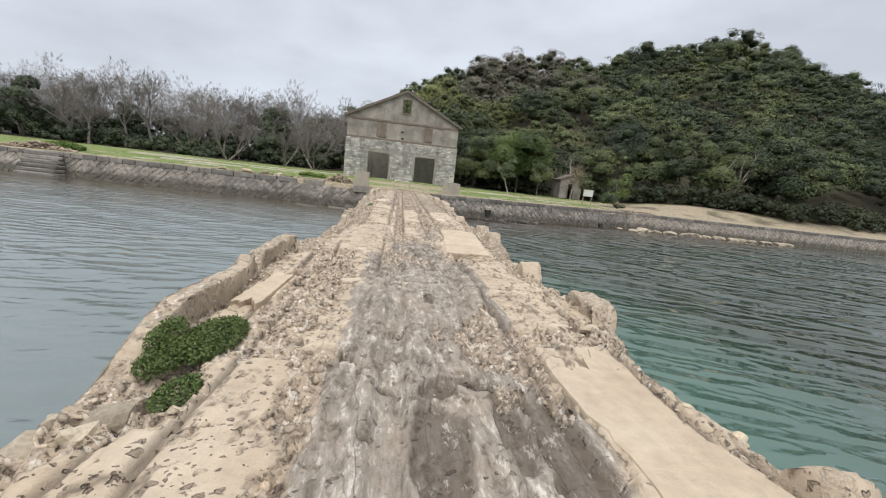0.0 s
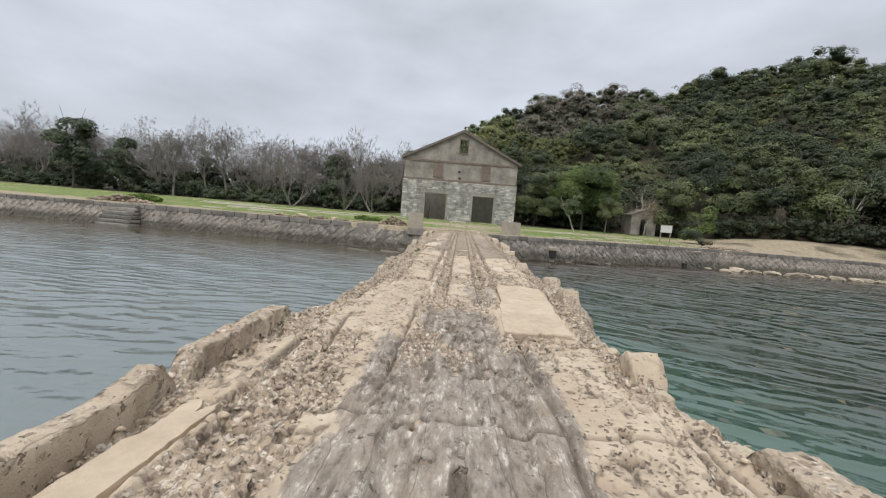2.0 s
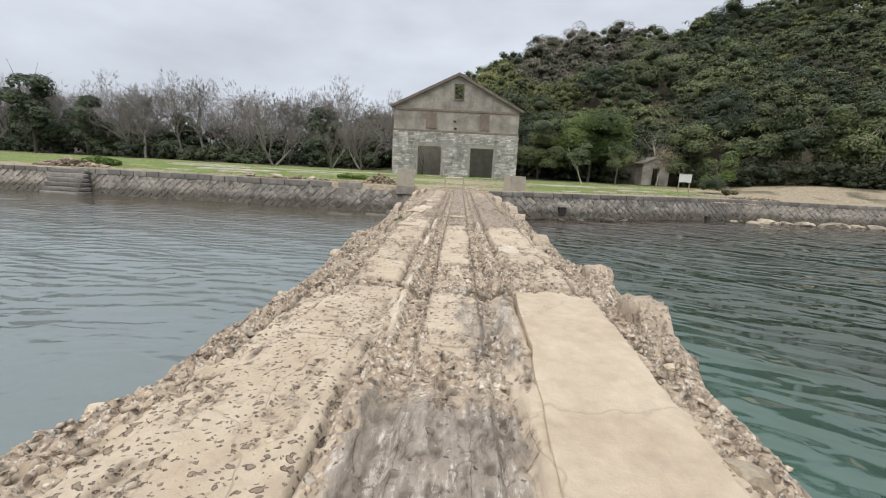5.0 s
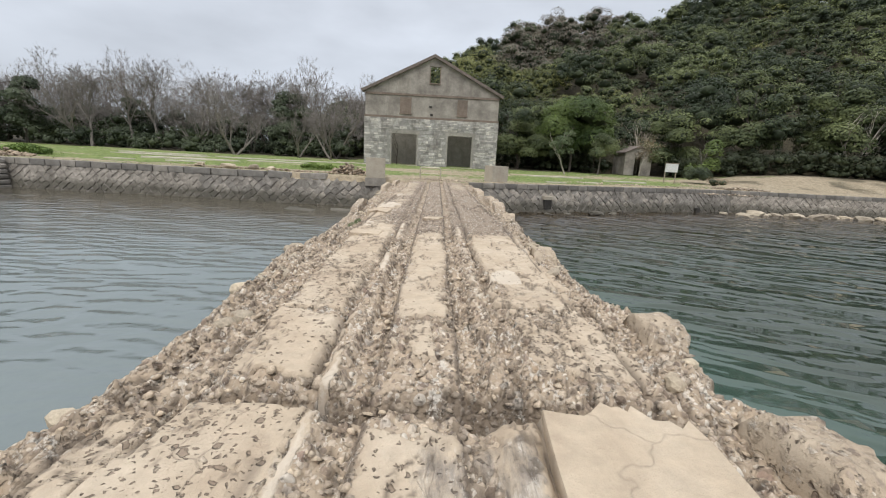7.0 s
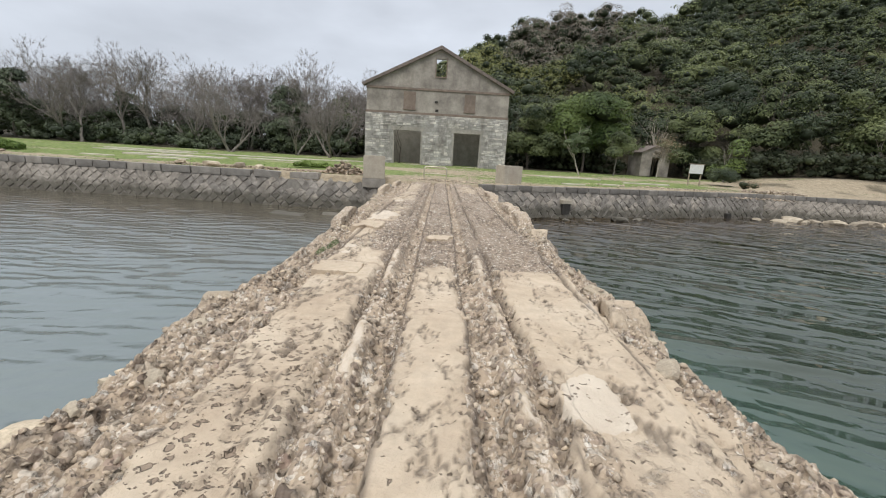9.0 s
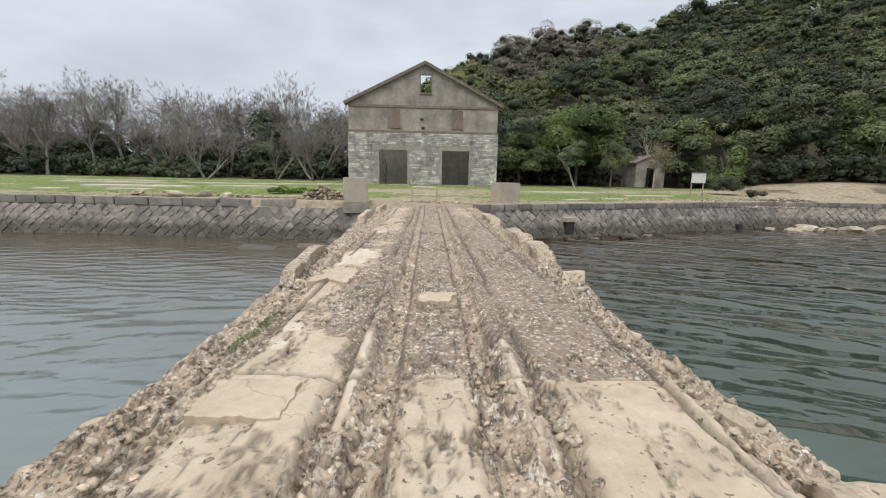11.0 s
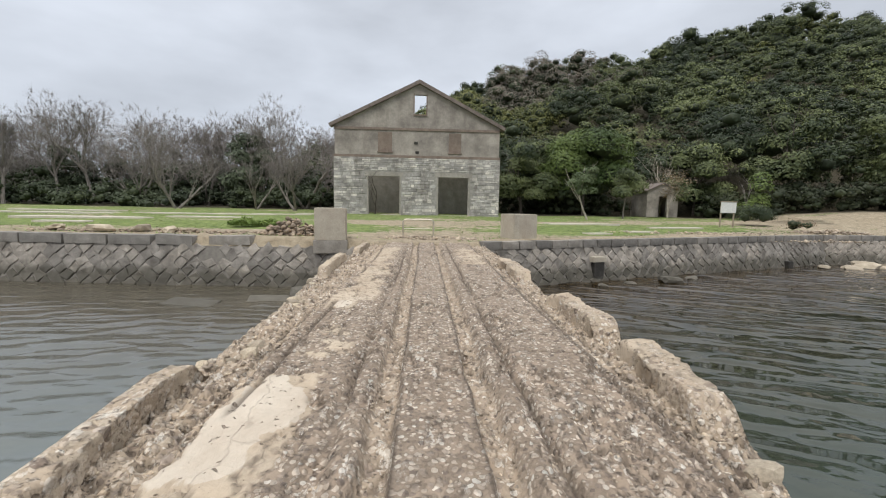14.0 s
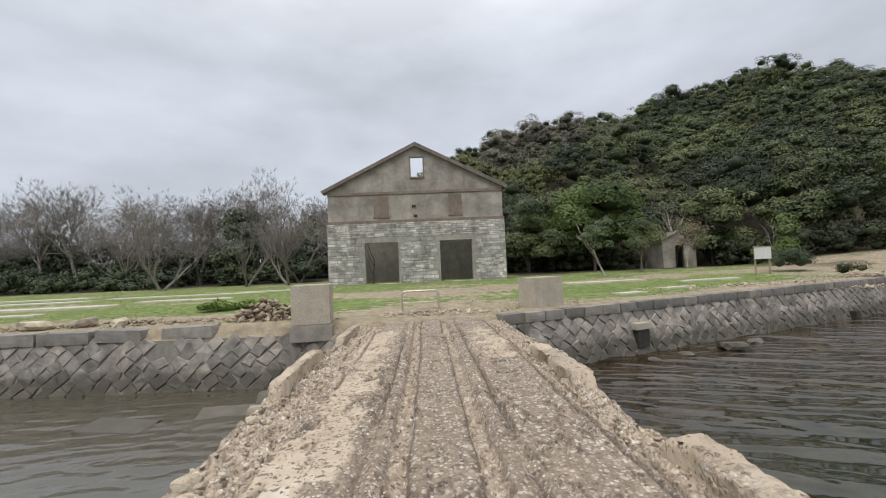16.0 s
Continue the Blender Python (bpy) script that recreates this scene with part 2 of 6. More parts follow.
    h = calc(nt, "SUBTRACT", h, calc(nt, "MULTIPLY", crackmask, 0.7))
    bump(nt, bsdf, h, 1.0, 0.05)
    return m


def noise_colour(nt, vec, scale):
    n = nt.nodes.new("ShaderNodeTexNoise")
    n.inputs["Scale"].default_value = scale
    link(nt, vec, n.inputs["Vector"])
    return n.outputs["Color"]


def water_material():
    m, nt, bsdf = material("sea_water", 0.03)
    v = coords(nt)
    sep = nt.nodes.new("ShaderNodeSeparateXYZ")
    geo = nt.nodes.new("ShaderNodeNewGeometry")
    link(nt, geo.outputs["Position"], sep.inputs[0])
    # depth of the bed: shallow brown by the sea wall, sand-green beside the pier, blue-green further out
    shore = nt.nodes.new("ShaderNodeMapRange")
    shore.inputs[1].default_value, shore.inputs[2].default_value = 26.0, 38.0
    edge = calc(nt, "ADD", sep.outputs[1], calc(nt, "MULTIPLY", noise_node(nt, v, 0.25, 3), 7.0))
    edge = calc(nt, "SUBTRACT", edge, calc(nt, "MULTIPLY", calc(nt, "MAXIMUM", sep.outputs[0], 0.0), 0.3))
    link(nt, edge, shore.inputs[0])
    side = nt.nodes.new("ShaderNodeMapRange")
    side.inputs[1].default_value, side.inputs[2].default_value = -3.0, 4.0
    link(nt, sep.outputs[0], side.inputs[0])
    out = nt.nodes.new("ShaderNodeMapRange")
    out.inputs[1].default_value, out.inputs[2].default_value = 3.6, 12.0
    link(nt, calc(nt, "ADD", sep.outputs[0], calc(nt, "MULTIPLY", calc(nt, "MAXIMUM", calc(nt, "SUBTRACT", sep.outputs[1], 7.0), 0.0), 0.35)), out.inputs[0])
    right = mix(nt, out.outputs[0], (0.075, 0.145, 0.117), (0.036, 0.050, 0.038))
    deep = mix(nt, side.outputs[0], (0.145, 0.172, 0.17), right)
    bed = ramp(nt, noise_node(nt, v, 1.3, 5), [(0.35, (0.014, 0.009, 0.004)), (0.65, (0.05, 0.034, 0.016))])
    bed = mix(nt, side.outputs[0], mix(nt, 0.6, bed, (0.11, 0.10, 0.075)), bed)
    col = mix(nt, shore.outputs[0], deep, bed)
    link(nt, col, bsdf.inputs["Base Color"])
    bsdf.inputs["IOR"].default_value = 1.33
    bsdf.inputs["Specular IOR Level"].default_value = 1.0
    # trains of short wind ripples: oblique and long-crested on the sheltered side, shorter on the open one
    total = 0.0
    for lam, ang, a, sd, here in ((0.30, 0.5, 0.008, 9.0, 1), (0.48, 0.25, 0.021, 9.0, 1), (0.78, 0.55, 0.036, 9.0, 1), (1.25, 0.35, 0.042, 8.0, 1), (0.36, -0.14, 0.005, 9.0, 0), (0.55, 0.12, 0.011, 12.0, 0), (0.95, -0.3, 0.016, 12.0, 0)):
        k = 2 * math.pi / lam
        phase = calc(nt, "ADD", calc(nt, "MULTIPLY", sep.outputs[1], k * math.cos(ang)), calc(nt, "MULTIPLY", sep.outputs[0], k * math.sin(ang)))
        phase = calc(nt, "ADD", phase, calc(nt, "MULTIPLY", noise_node(nt, v, 0.42 / lam, 3, 0.5), sd))
        gust = ramp(nt, noise_node(nt, v, 0.2 / lam, 2, 0.5), [(0.32, grey(0.15)), (0.62, grey(1))])
        share = side.outputs[0] if here else calc(nt, "SUBTRACT", 1.0, side.outputs[0])
        total = calc(nt, "ADD", total, calc(nt, "MULTIPLY", calc(nt, "MULTIPLY", calc(nt, "MULTIPLY", calc(nt, "SINE", phase), gust), share), a))
    fine = noise_node(nt, coords(nt, (0.8, 1.8, 1)), 7.0, 3, 0.5)
    total = calc(nt, "ADD", total, calc(nt, "MULTIPLY", fine, 0.006))
    bump(nt, bsdf, total, 1.0, 1.0)
    return m


def ground_material():
    m, nt, bsdf = material("shore_ground", 0.95)
    v = coords(nt)
    sep = nt.nodes.new("ShaderNodeSeparateXYZ")
    geo = nt.nodes.new("ShaderNodeNewGeometry")
    link(nt, geo.outputs["Position"], sep.inputs[0])
    n1, n2, n3 = noise_node(nt, coords(nt, (0.4, 1, 1)), 0.32, 5, 0.6), noise_node(nt, v, 2.6, 5), noise_node(nt, v, 22.0, 4, 0.7)
    grass = ramp(nt, n2, [(0.3, (0.085, 0.125, 0.026)), (0.5, (0.155, 0.205, 0.05)), (0.7, (0.27, 0.29, 0.10))])
    dirt = ramp(nt, n2, [(0.3, (0.23, 0.18, 0.115)), (0.7, (0.42, 0.35, 0.245))])
    bare = calc(nt, "ADD", attr(nt, "bare"), calc(nt, "MULTIPLY", calc(nt, "SUBTRACT", n1, 0.5), 1.7))
    bare = calc(nt, "ADD", bare, calc(nt, "MULTIPLY", calc(nt, "SUBTRACT", n2, 0.5), 0.9))
    col = mix(nt, ramp(nt, bare, [(0.45, grey(0)), (0.56, grey(1))]), grass, dirt)
    litter = ramp(nt, n2, [(0.3, (0.03, 0.026, 0.014)), (0.7, (0.075, 0.06, 0.03))])
    col = mix(nt, attr(nt, "wood"), col, litter)
    col = mix(nt, 1.0, col, ramp(nt, n3, [(0.3, grey(0.65)), (0.7, grey(1.25))]), "MULTIPLY")
    link(nt, col, bsdf.inputs["Base Color"])
    bump(nt, bsdf, calc(nt, "ADD", n2, n3), 0.8, 0.06)
    return m


def leaf_material(name, dark, light, rnd="island"):
    m, nt, bsdf = material(name, 0.6)
    v = coords(nt)
    f = noise_node(nt, v, 0.17, 2, 0.5)
    f2 = noise_node(nt, v, 0.9, 3, 0.6)
    r = island_random(nt)
    k = calc(nt, "ADD", calc(nt, "MULTIPLY", f, 1.0), calc(nt, "MULTIPLY", r, 0.22))
    k = calc(nt, "ADD", calc(nt, "SUBTRACT", k, 0.3), calc(nt, "MULTIPLY", f2, 0.35))
    k = calc(nt, "ADD", k, attr(nt, "tone"))
    if rnd == "object":
        k = calc(nt, "ADD", k, calc(nt, "MULTIPLY", calc(nt, "SUBTRACT", obj_random(nt), 0.5), 0.3))
    col = ramp(nt, k, [(0.3, dark), (0.75, light)])
    link(nt, col, bsdf.inputs["Base Color"])
    bsdf.inputs["Specular IOR Level"].default_value = 0.3
    return m


def bark_material(name, dark, light):
    m, nt, bsdf = material(name, 0.9)
    n = noise_node(nt, coords(nt, (3, 3, 0.7)), 3.0, 5)
    link(nt, ramp(nt, n, [(0.3, dark), (0.7, light)]), bsdf.inputs["Base Color"])
    bump(nt, bsdf, n, 0.6, 0.02)
    return m


def facade_material():
    """Cement render, stained in streaks from bands and eaves."""
    m, nt, bsdf = material("stained_render", 0.92)
    v = coords(nt)
    n1, n2 = noise_node(nt, v, 0.7, 6, 0.65), noise_node(nt, v, 9.0, 5, 0.7)
    streak = noise_node(nt, coords(nt, (1.2, 1, 0.22)), 1.3, 5, 0.6)
    col = ramp(nt, n1, [(0.34, (0.19, 0.168, 0.147)), (0.5, (0.285, 0.256, 0.222)), (0.66, (0.39, 0.352, 0.302))])
    col = mix(nt, calc(nt, "MULTIPLY", ramp(nt, streak, [(0.54, grey(0)), (0.78, grey(1))]), 0.5), col, (0.135, 0.112, 0.092))
    col = mix(nt, 1.0, col, ramp(nt, n2, [(0.3, grey(0.85)), (0.7, grey(1.1))]), "MULTIPLY")
    link(nt, col, bsdf.inputs["Base Color"])
    bump(nt, bsdf, n2, 0.4, 0.02)
    return m


def plain_metal(name, colour, rough, metal):
    m, nt, bsdf = material(name, rough)
    n = noise_node(nt, coords(nt), 14.0, 4)
    link(nt, mix(nt, 1.0, colour, ramp(nt, n, [(0.3, grey(0.75)), (0.7, grey(1.1))]), "MULTIPLY"), bsdf.inputs["Base Color"])
    bsdf.inputs["Metallic"].default_value = metal
    return m


M_PIER = pier_material()
M_KERB = stone_material("kerb_concrete", (0.33, 0.27, 0.195), (0.53, 0.455, 0.345), 2.6, "object", (0.2, 0.165, 0.125), 0.3)
M_PEBBLE = stone_material("aggregate_stone", (0.32, 0.25, 0.185), (0.56, 0.47, 0.36), 5.0, "island", (0.17, 0.145, 0.12), 0.25)
M_SLAB = stone_material("smooth_screed", (0.47, 0.42, 0.345), (0.60, 0.55, 0.46), 2.0, None, (0.36, 0.30, 0.225), 0.4, b=0.25)
M_WALLSTONE = stone_material("sea_wall_stone", (0.17, 0.152, 0.13), (0.37, 0.338, 0.295), 2.6, "object", (0.07, 0.06, 0.048), 0.5, weed=True)
M_WALLBACK = stone_material("sea_wall_joint", (0.14, 0.126, 0.108), (0.25, 0.228, 0.195), 4.0)
M_COPING = stone_material("coping_stone", (0.18, 0.165, 0.145), (0.29, 0.27, 0.24), 2.2, "object", (0.13, 0.115, 0.095), 0.35)
M_PILLAR = stone_material("pillar_concrete", (0.37, 0.325, 0.255), (0.47, 0.42, 0.335), 1.6, None, (0.30, 0.225, 0.16), 0.35, b=0.3)
M_FACESTONE = stone_material("house_stone", (0.27, 0.255, 0.232), (0.68, 0.65, 0.605), 1.3, "island", (0.12, 0.105, 0.09), 0.75)
M_MORTAR = stone_material("house_mortar", (0.25, 0.235, 0.21), (0.40, 0.38, 0.345), 3.0)
M_RENDER = facade_material()
M_BAND = stone_material("render_band", (0.17, 0.125, 0.10), (0.26, 0.205, 0.165), 2.0, None, (0.11, 0.09, 0.075), 0.5)
M_ROOFEDGE = stone_material("roof_edge", (0.13, 0.105, 0.09), (0.22, 0.18, 0.155), 3.0, None, (0.07, 0.06, 0.05), 0.5)
M_LINTEL = stone_material("lintel_concrete", (0.26, 0.24, 0.205), (0.38, 0.35, 0.305), 1.8)
# Wall colour darkened to carry the shade seen through the doorways.
M_INSIDE_SHADED = stone_material("inner_wall_shaded", (0.11, 0.10, 0.085), (0.19, 0.172, 0.145), 1.2)
M_WATER = water_material()
M_GROUND = ground_material()
M_LEAF = leaf_material("evergreen_leaf", (0.022, 0.036, 0.014), (0.145, 0.168, 0.062), "object")
# Dark tone of the crown cores: paints the depth shade between leaves.
M_CROWN_SHADE = leaf_material("crown_shade", (0.017, 0.025, 0.011), (0.055, 0.07, 0.03))
M_LEAF_LIGHT = leaf_material("bright_leaf", (0.04, 0.066, 0.016), (0.135, 0.18, 0.042))
M_LEAF_DARK = leaf_material("dark_shrub_leaf", (0.036, 0.05, 0.026), (0.11, 0.132, 0.075))
# Leaf colour darkened for the shade under trees at the hill's foot.
M_LEAF_FOOT_SHADE = leaf_material("shaded_foot_leaf", (0.022, 0.028, 0.011), (0.075, 0.082, 0.034))
M_LEAF_OLIVE = leaf_material("olive_leaf", (0.06, 0.085, 0.035), (0.155, 0.19, 0.085))
M_LEAF_BROWN = leaf_material("winter_brown_twig", (0.10, 0.085, 0.062), (0.21, 0.18, 0.14))
M_LEAF_YELLOW = leaf_material("yellow_green_leaf", (0.085, 0.095, 0.025), (0.23, 0.235, 0.075))
M_TWIG = leaf_material("grey_twig", (0.155, 0.135, 0.122), (0.31, 0.278, 0.252))
M_RUBBLE = stone_material("brown_rubble", (0.20, 0.145, 0.10), (0.42, 0.34, 0.25), 4.0, "island", (0.12, 0.08, 0.055), 0.3)
M_HERB = leaf_material("herb_leaf", (0.09, 0.15, 0.03), (0.24, 0.31, 0.08))
M_DRY = leaf_material("dry_twig_leaf", (0.20, 0.15, 0.095), (0.36, 0.28, 0.185))
M_BARK = bark_material("grey_bark", (0.11, 0.095, 0.08), (0.27, 0.24, 0.21))
M_BARK_PALE = bark_material("pale_bark", (0.26, 0.225, 0.18), (0.48, 0.43, 0.36))
M_BARK_DARK = bark_material("dark_bark", (0.05, 0.04, 0.032), (0.12, 0.10, 0.08))
M_STEEL = plain_metal("stainless_tube", (0.62, 0.56, 0.46), 0.35, 0.9)
M_SIGN = plain_metal("sign_board", (0.66, 0.66, 0.63), 0.5, 0.0)
M_POST = bark_material("sign_post", (0.22, 0.18, 0.13), (0.36, 0.30, 0.23))
# Near-black colour painted for the shade inside openings.
M_HOLE_SHADE = stone_material("drain_mouth_shade", (0.02, 0.018, 0.015), (0.045, 0.04, 0.034), 4.0)


# ---- mesh helpers ----
def mesh_object(name, verts, faces, mat, parent=None, label="", smooth=False, attrs=None):
    me = bpy.data.meshes.new(name)
    verts = np.asarray(verts, dtype=np.float64)
    if isinstance(faces, np.ndarray):
        n, k = faces.shape
        me.vertices.add(len(verts))
        me.vertices.foreach_set("co", verts.ravel())
        me.loops.add(n * k)
        me.loops.foreach_set("vertex_index", faces.ravel().astype(np.int32))
        me.polygons.add(n)
        me.polygons.foreach_set("loop_start", np.arange(0, n * k, k, dtype=np.int32))
        me.update(calc_edges=True)
    else:
        me.from_pydata([tuple(v) for v in verts], [], faces)
    me.materials.append(mat)
    for key, values in (attrs or {}).items():
        me.attributes.new(key, "FLOAT", "POINT").data.foreach_set("value", np.asarray(values, dtype=np.float32))
    if smooth:
        me.polygons.foreach_set("use_smooth", np.ones(len(me.polygons), dtype=bool))
    ob = new(name, me)
    if parent is not None:
        ob.parent = parent
    if label:
        ob["label"] = label
    return ob


def part(name, bm, mat, parent=None, label="", smooth=False):
    me = bpy.data.meshes.new(name)
    bm.to_mesh(me)
    bm.free()
    me.materials.append(mat)
    if smooth:
        me.polygons.foreach_set("use_smooth", np.ones(len(me.polygons), dtype=bool))
    ob = new(name, me)
    if parent is not None:
        ob.parent = parent
    if label:
        ob["label"] = label
    return ob


def placed(name, me, parent, m):
    ob = new(name, me)
    ob.parent = parent
    ob.matrix_basis = m
    return ob


def box_bm(x0, x1, y0, y1, z0, z1, bevel=0.0, bm=None):
    bm = bm or bmesh.new()
    made = bmesh.ops.create_cube(bm, size=1.0, matrix=Matrix.LocRotScale(((x0 + x1) / 2, (y0 + y1) / 2, (z0 + z1) / 2), None, (x1 - x0, y1 - y0, z1 - z0)))
    if bevel:
        edges = list({e for v in made["verts"] for e in v.link_edges})
        bmesh.ops.bevel(bm, geom=edges, offset=bevel, segments=2, affect="EDGES")
    return bm


def rough_block_bm(sx, sy, sz, wear=0.05, cuts=3, seed=0, scale=3.0):
    """A block with its foot at z = 0, chipped and worn."""
    bm = box_bm(-sx / 2, sx / 2, -sy / 2, sy / 2, 0, sz)
    bmesh.ops.subdivide_edges(bm, edges=bm.edges[:], cuts=cuts, use_grid_fill=True)
    for v in bm.verts:
        p = v.co.copy()
        k = sum(abs(a) > b * 0.98 for a, b in ((p.x, sx / 2), (p.y, sy / 2), (p.z - sz / 2, sz / 2)))
        n = noise.noise_vector(p * scale + Vector((seed * 7.3, seed * 3.1, seed)))
        v.co += n * wear
        if k >= 2:
            c = Vector((0, 0, sz / 2))
            v.co = v.co.lerp(c, min(0.5, wear / max(0.05, min(sx, sy, sz)) * (0.7 + abs(n.x))))
    return bm


def fbm(x, y, scale, seed=0, octaves=4, gain=0.5):
    """Cheap value noise on arrays, 0 to 1."""
    total, amp, norm = np.zeros(np.broadcast(x, y).shape), 1.0, 0.0
    for o in range(octaves):
        rng = np.random.RandomState(seed * 31 + o)
        table = rng.rand(256, 256)
        xs, ys = np.asarray(x) * scale + 37.7 * o, np.asarray(y) * scale + 11.3 * o
        xi, yi = np.floor(xs).astype(int), np.floor(ys).astype(int)
        fx, fy = xs - xi, ys - yi
        fx, fy = fx * fx * (3 - 2 * fx), fy * fy * (3 - 2 * fy)
        a, b = table[xi % 256, yi % 256], table[(xi + 1) % 256, yi % 256]
        c, d = table[xi % 256, (yi + 1) % 256], table[(xi + 1) % 256, (yi + 1) % 256]
        total += amp * ((a * (1 - fx) + b * fx) * (1 - fy) + (c * (1 - fx) + d * fx) * fy)
        norm += amp
        amp *= gain
        scale *= 2.03
    return total / norm


def step(x, a, b):
    t = np.clip((x - a) / (b - a), 0, 1)
    return t * t * (3 - 2 * t)


def grid_faces(nx, ny):
    i = np.arange(nx * ny).reshape(ny, nx)
    return np.stack([i[:-1, :-1], i[:-1, 1:], i[1:, 1:], i[1:, :-1]], -1).reshape(-1, 4)


# ---- the lie of the land ----
WATER_Z = -1.9
SHORE = [(-400.0, 30.0), (-62.0, 39.9), (-31.0, 40.7), (-2.0, 38.9), (3.0, 39.1), (27.5, 48.4), (72.0, 50.0), (400.0, 40.0)]
SX, SY = np.array([p[0] for p in SHORE]), np.array([p[1] for p in SHORE])


def shore_y(x):
    return np.interp(x, SX, SY)


RIDGE_X = [-400.0, -60.0, -20.0, 0.0, 15.0, 42.0, 73.0, 85.0, 105.0, 135.0, 159.0, 169.0, 201.0, 400.0]
RIDGE_Z = [2.0, 4.0, 12.0, 30.0, 37.0, 46.0, 47.5, 51.5, 58.5, 66.5, 63.0, 54.0, 54.0, 20.0]
RIDGE_Y = 185.0
FOOT = ((-60, 0, 10, 30, 42, 60, 120), (92, 86, 78, 76, 66, 60, 60))


def ground_z(x, y):
    x, y = np.asarray(x, dtype=float), np.asarray(y, dtype=float)
    d = y - shore_y(x)
    flat = -0.27 + 0.39 * step(d, 0.08, 0.55) + 0.4 * step(d, 1.5, 16) + 0.35 * step(d, 18, 45) + 0.14 * (fbm(x, y, 0.35, 3) - 0.5) * step(d, 0.6, 3)
    flat = flat - 0.12 * (1 - step(abs(x - 0.5), 2.3, 3.2)) * (1 - step(d, 1.5, 5))
    foot = np.interp(x, *FOOT)
    t = np.clip((y - foot) / (RIDGE_Y - foot), 0, 3)
    rise = np.where(t < 1, t ** 1.08, 1 - 0.3 * (t - 1))
    hill = np.interp(x, RIDGE_X, RIDGE_Z) * np.where(y > foot, rise, 0)
    bank = 1.3 * step(x, 33, 46) * step(d, 3, 12)
    return flat + hill + bank + 3.0 * (fbm(x, y, 0.05, 9) - 0.5) * step(t, 0.05, 0.4)


def build_ground():
    xs = np.concatenate([np.linspace(-900, -80, 18)[:-1], np.linspace(-80, -30, 50)[:-1], np.linspace(-30, 45, 210)[:-1], np.linspace(45, 150, 70)[:-1], np.linspace(150, 900, 18)])
    rel = np.concatenate([np.linspace(0.04, 0.8, 9)[:-1], np.linspace(0.8, 26, 88)[:-1], np.linspace(26, 150, 70)[:-1], np.linspace(150, 1200, 14)])
    gx = np.tile(xs, (len(rel), 1))
    gy = shore_y(gx) + rel[:, None]
    gz = ground_z(gx, gy)
    d = rel[:, None] + 0 * gx
    bare = 0.6 * (1 - step(d, 1.2, 4.5)) + 0.33 + 0.3 * step(d, 8, 10) * (1 - step(d, 11, 14)) + 0.45 * step(gx, 24, 34) * (1 - step(d, 12, 20)) + 0.25 * (1 - step(abs(gx - 0.5), 1.5, 4)) * (1 - step(d, 8, 20))
    bare = bare + 0.3 * step(-gx, 5, 9) * (1 - step(d, 4, 7)) - 0.2 * step(-gx, 5, 9) * step(d, 3, 6) * (1 - step(d, 16, 22)) - 0.25 * step(gx, 4, 7) * (1 - step(gx, 18, 24)) * (1 - step(d, 4, 9)) * step(d, 1.0, 2.0)
    foot = np.interp(gx, [-60, -12, -10, 9, 10, 30, 42, 60, 120], [72, 72, 90, 90, 66, 72, 62, 57, 57])
    wood = step(gy + 6 * (fbm(gx, gy, 0.2, 5) - 0.5), foot - 1, foot + 2)
    wood = np.maximum(wood, 0.75 * step(gx, 33, 37) * step(fbm(gx, gy, 0.35, 6, 4), 0.46, 0.62) * step(d, 3, 6))
    ob = mesh_object("ground", np.stack([gx, gy, gz], -1).reshape(-1, 3), grid_faces(len(xs), len(rel)), M_GROUND, smooth=True, attrs={"bare": bare.ravel(), "wood": wood.ravel()})
    tagged(ob, "patchy green grass and bare sandy soil behind the sea wall", "ground", kind="structure")


def build_water():
    xs = np.concatenate([np.linspace(-1500, -60, 12)[:-1], np.linspace(-60, -20, 70)[:-1], np.linspace(-20, -1.2, 90)[:-1], np.linspace(-1.2, 2.2, 4)[:-1], np.linspace(2.2, 22, 100)[:-1], np.linspace(22, 60, 70)[:-1], np.linspace(60, 1500, 12)])
    ys = np.concatenate([np.linspace(-1500, -30, 12)[:-1], np.linspace(-30, -1, 24)[:-1], np.linspace(-1, 44, 170)[:-1], np.linspace(44, 58, 20)])
    gx, gy = np.meshgrid(xs, ys)
    near = step(-abs(gx - 2), -58, -40) * step(gy, -12, -3)
    side = 0.8 + 1.1 * step(gx, -1, 4)
    calm = 1 - 0.35 * step(gy, 30, 39)
    warp = 3.0 * fbm(gx, gy, 0.25, 22, 3)
    w = 0
    for lam, ang, a, sd in ((1.6, 0.45, 0.016, 3), (2.6, 0.3, 0.026, 4)):
        k = 2 * math.pi / lam
        w = w + a * np.sin(k * (gy * math.cos(ang) + gx * math.sin(ang)) + warp + 5 * fbm(gx, gy, 0.5 / lam, 23 + sd, 2)) * (0.25 + 1.3 * fbm(gx * 0.5, gy, 0.4 / lam, 33 + sd, 2))
    gz = WATER_Z + near * side * calm * w
    ob = mesh_object("water", np.stack([gx, gy, gz], -1).reshape(-1, 3), grid_faces(len(xs), len(ys)), M_WATER, smooth=True)
    tagged(ob, "clear green sea water with small wind ripples", "water", kind="structure")
    bed = mesh_object("seabed", [(-1500, -1500, -3.4), (1500, -1500, -3.4), (1500, 60, -3.4), (-1500, 60, -3.4)], [(0, 1, 2, 3)], M_GROUND, attrs={"bare": [1, 1, 1, 1], "wood": [0, 0, 0, 0]})
    tagged(bed, "sandy sea bed under the water", "ground", kind="structure")


# ---- the pier ----
MID = 0.55


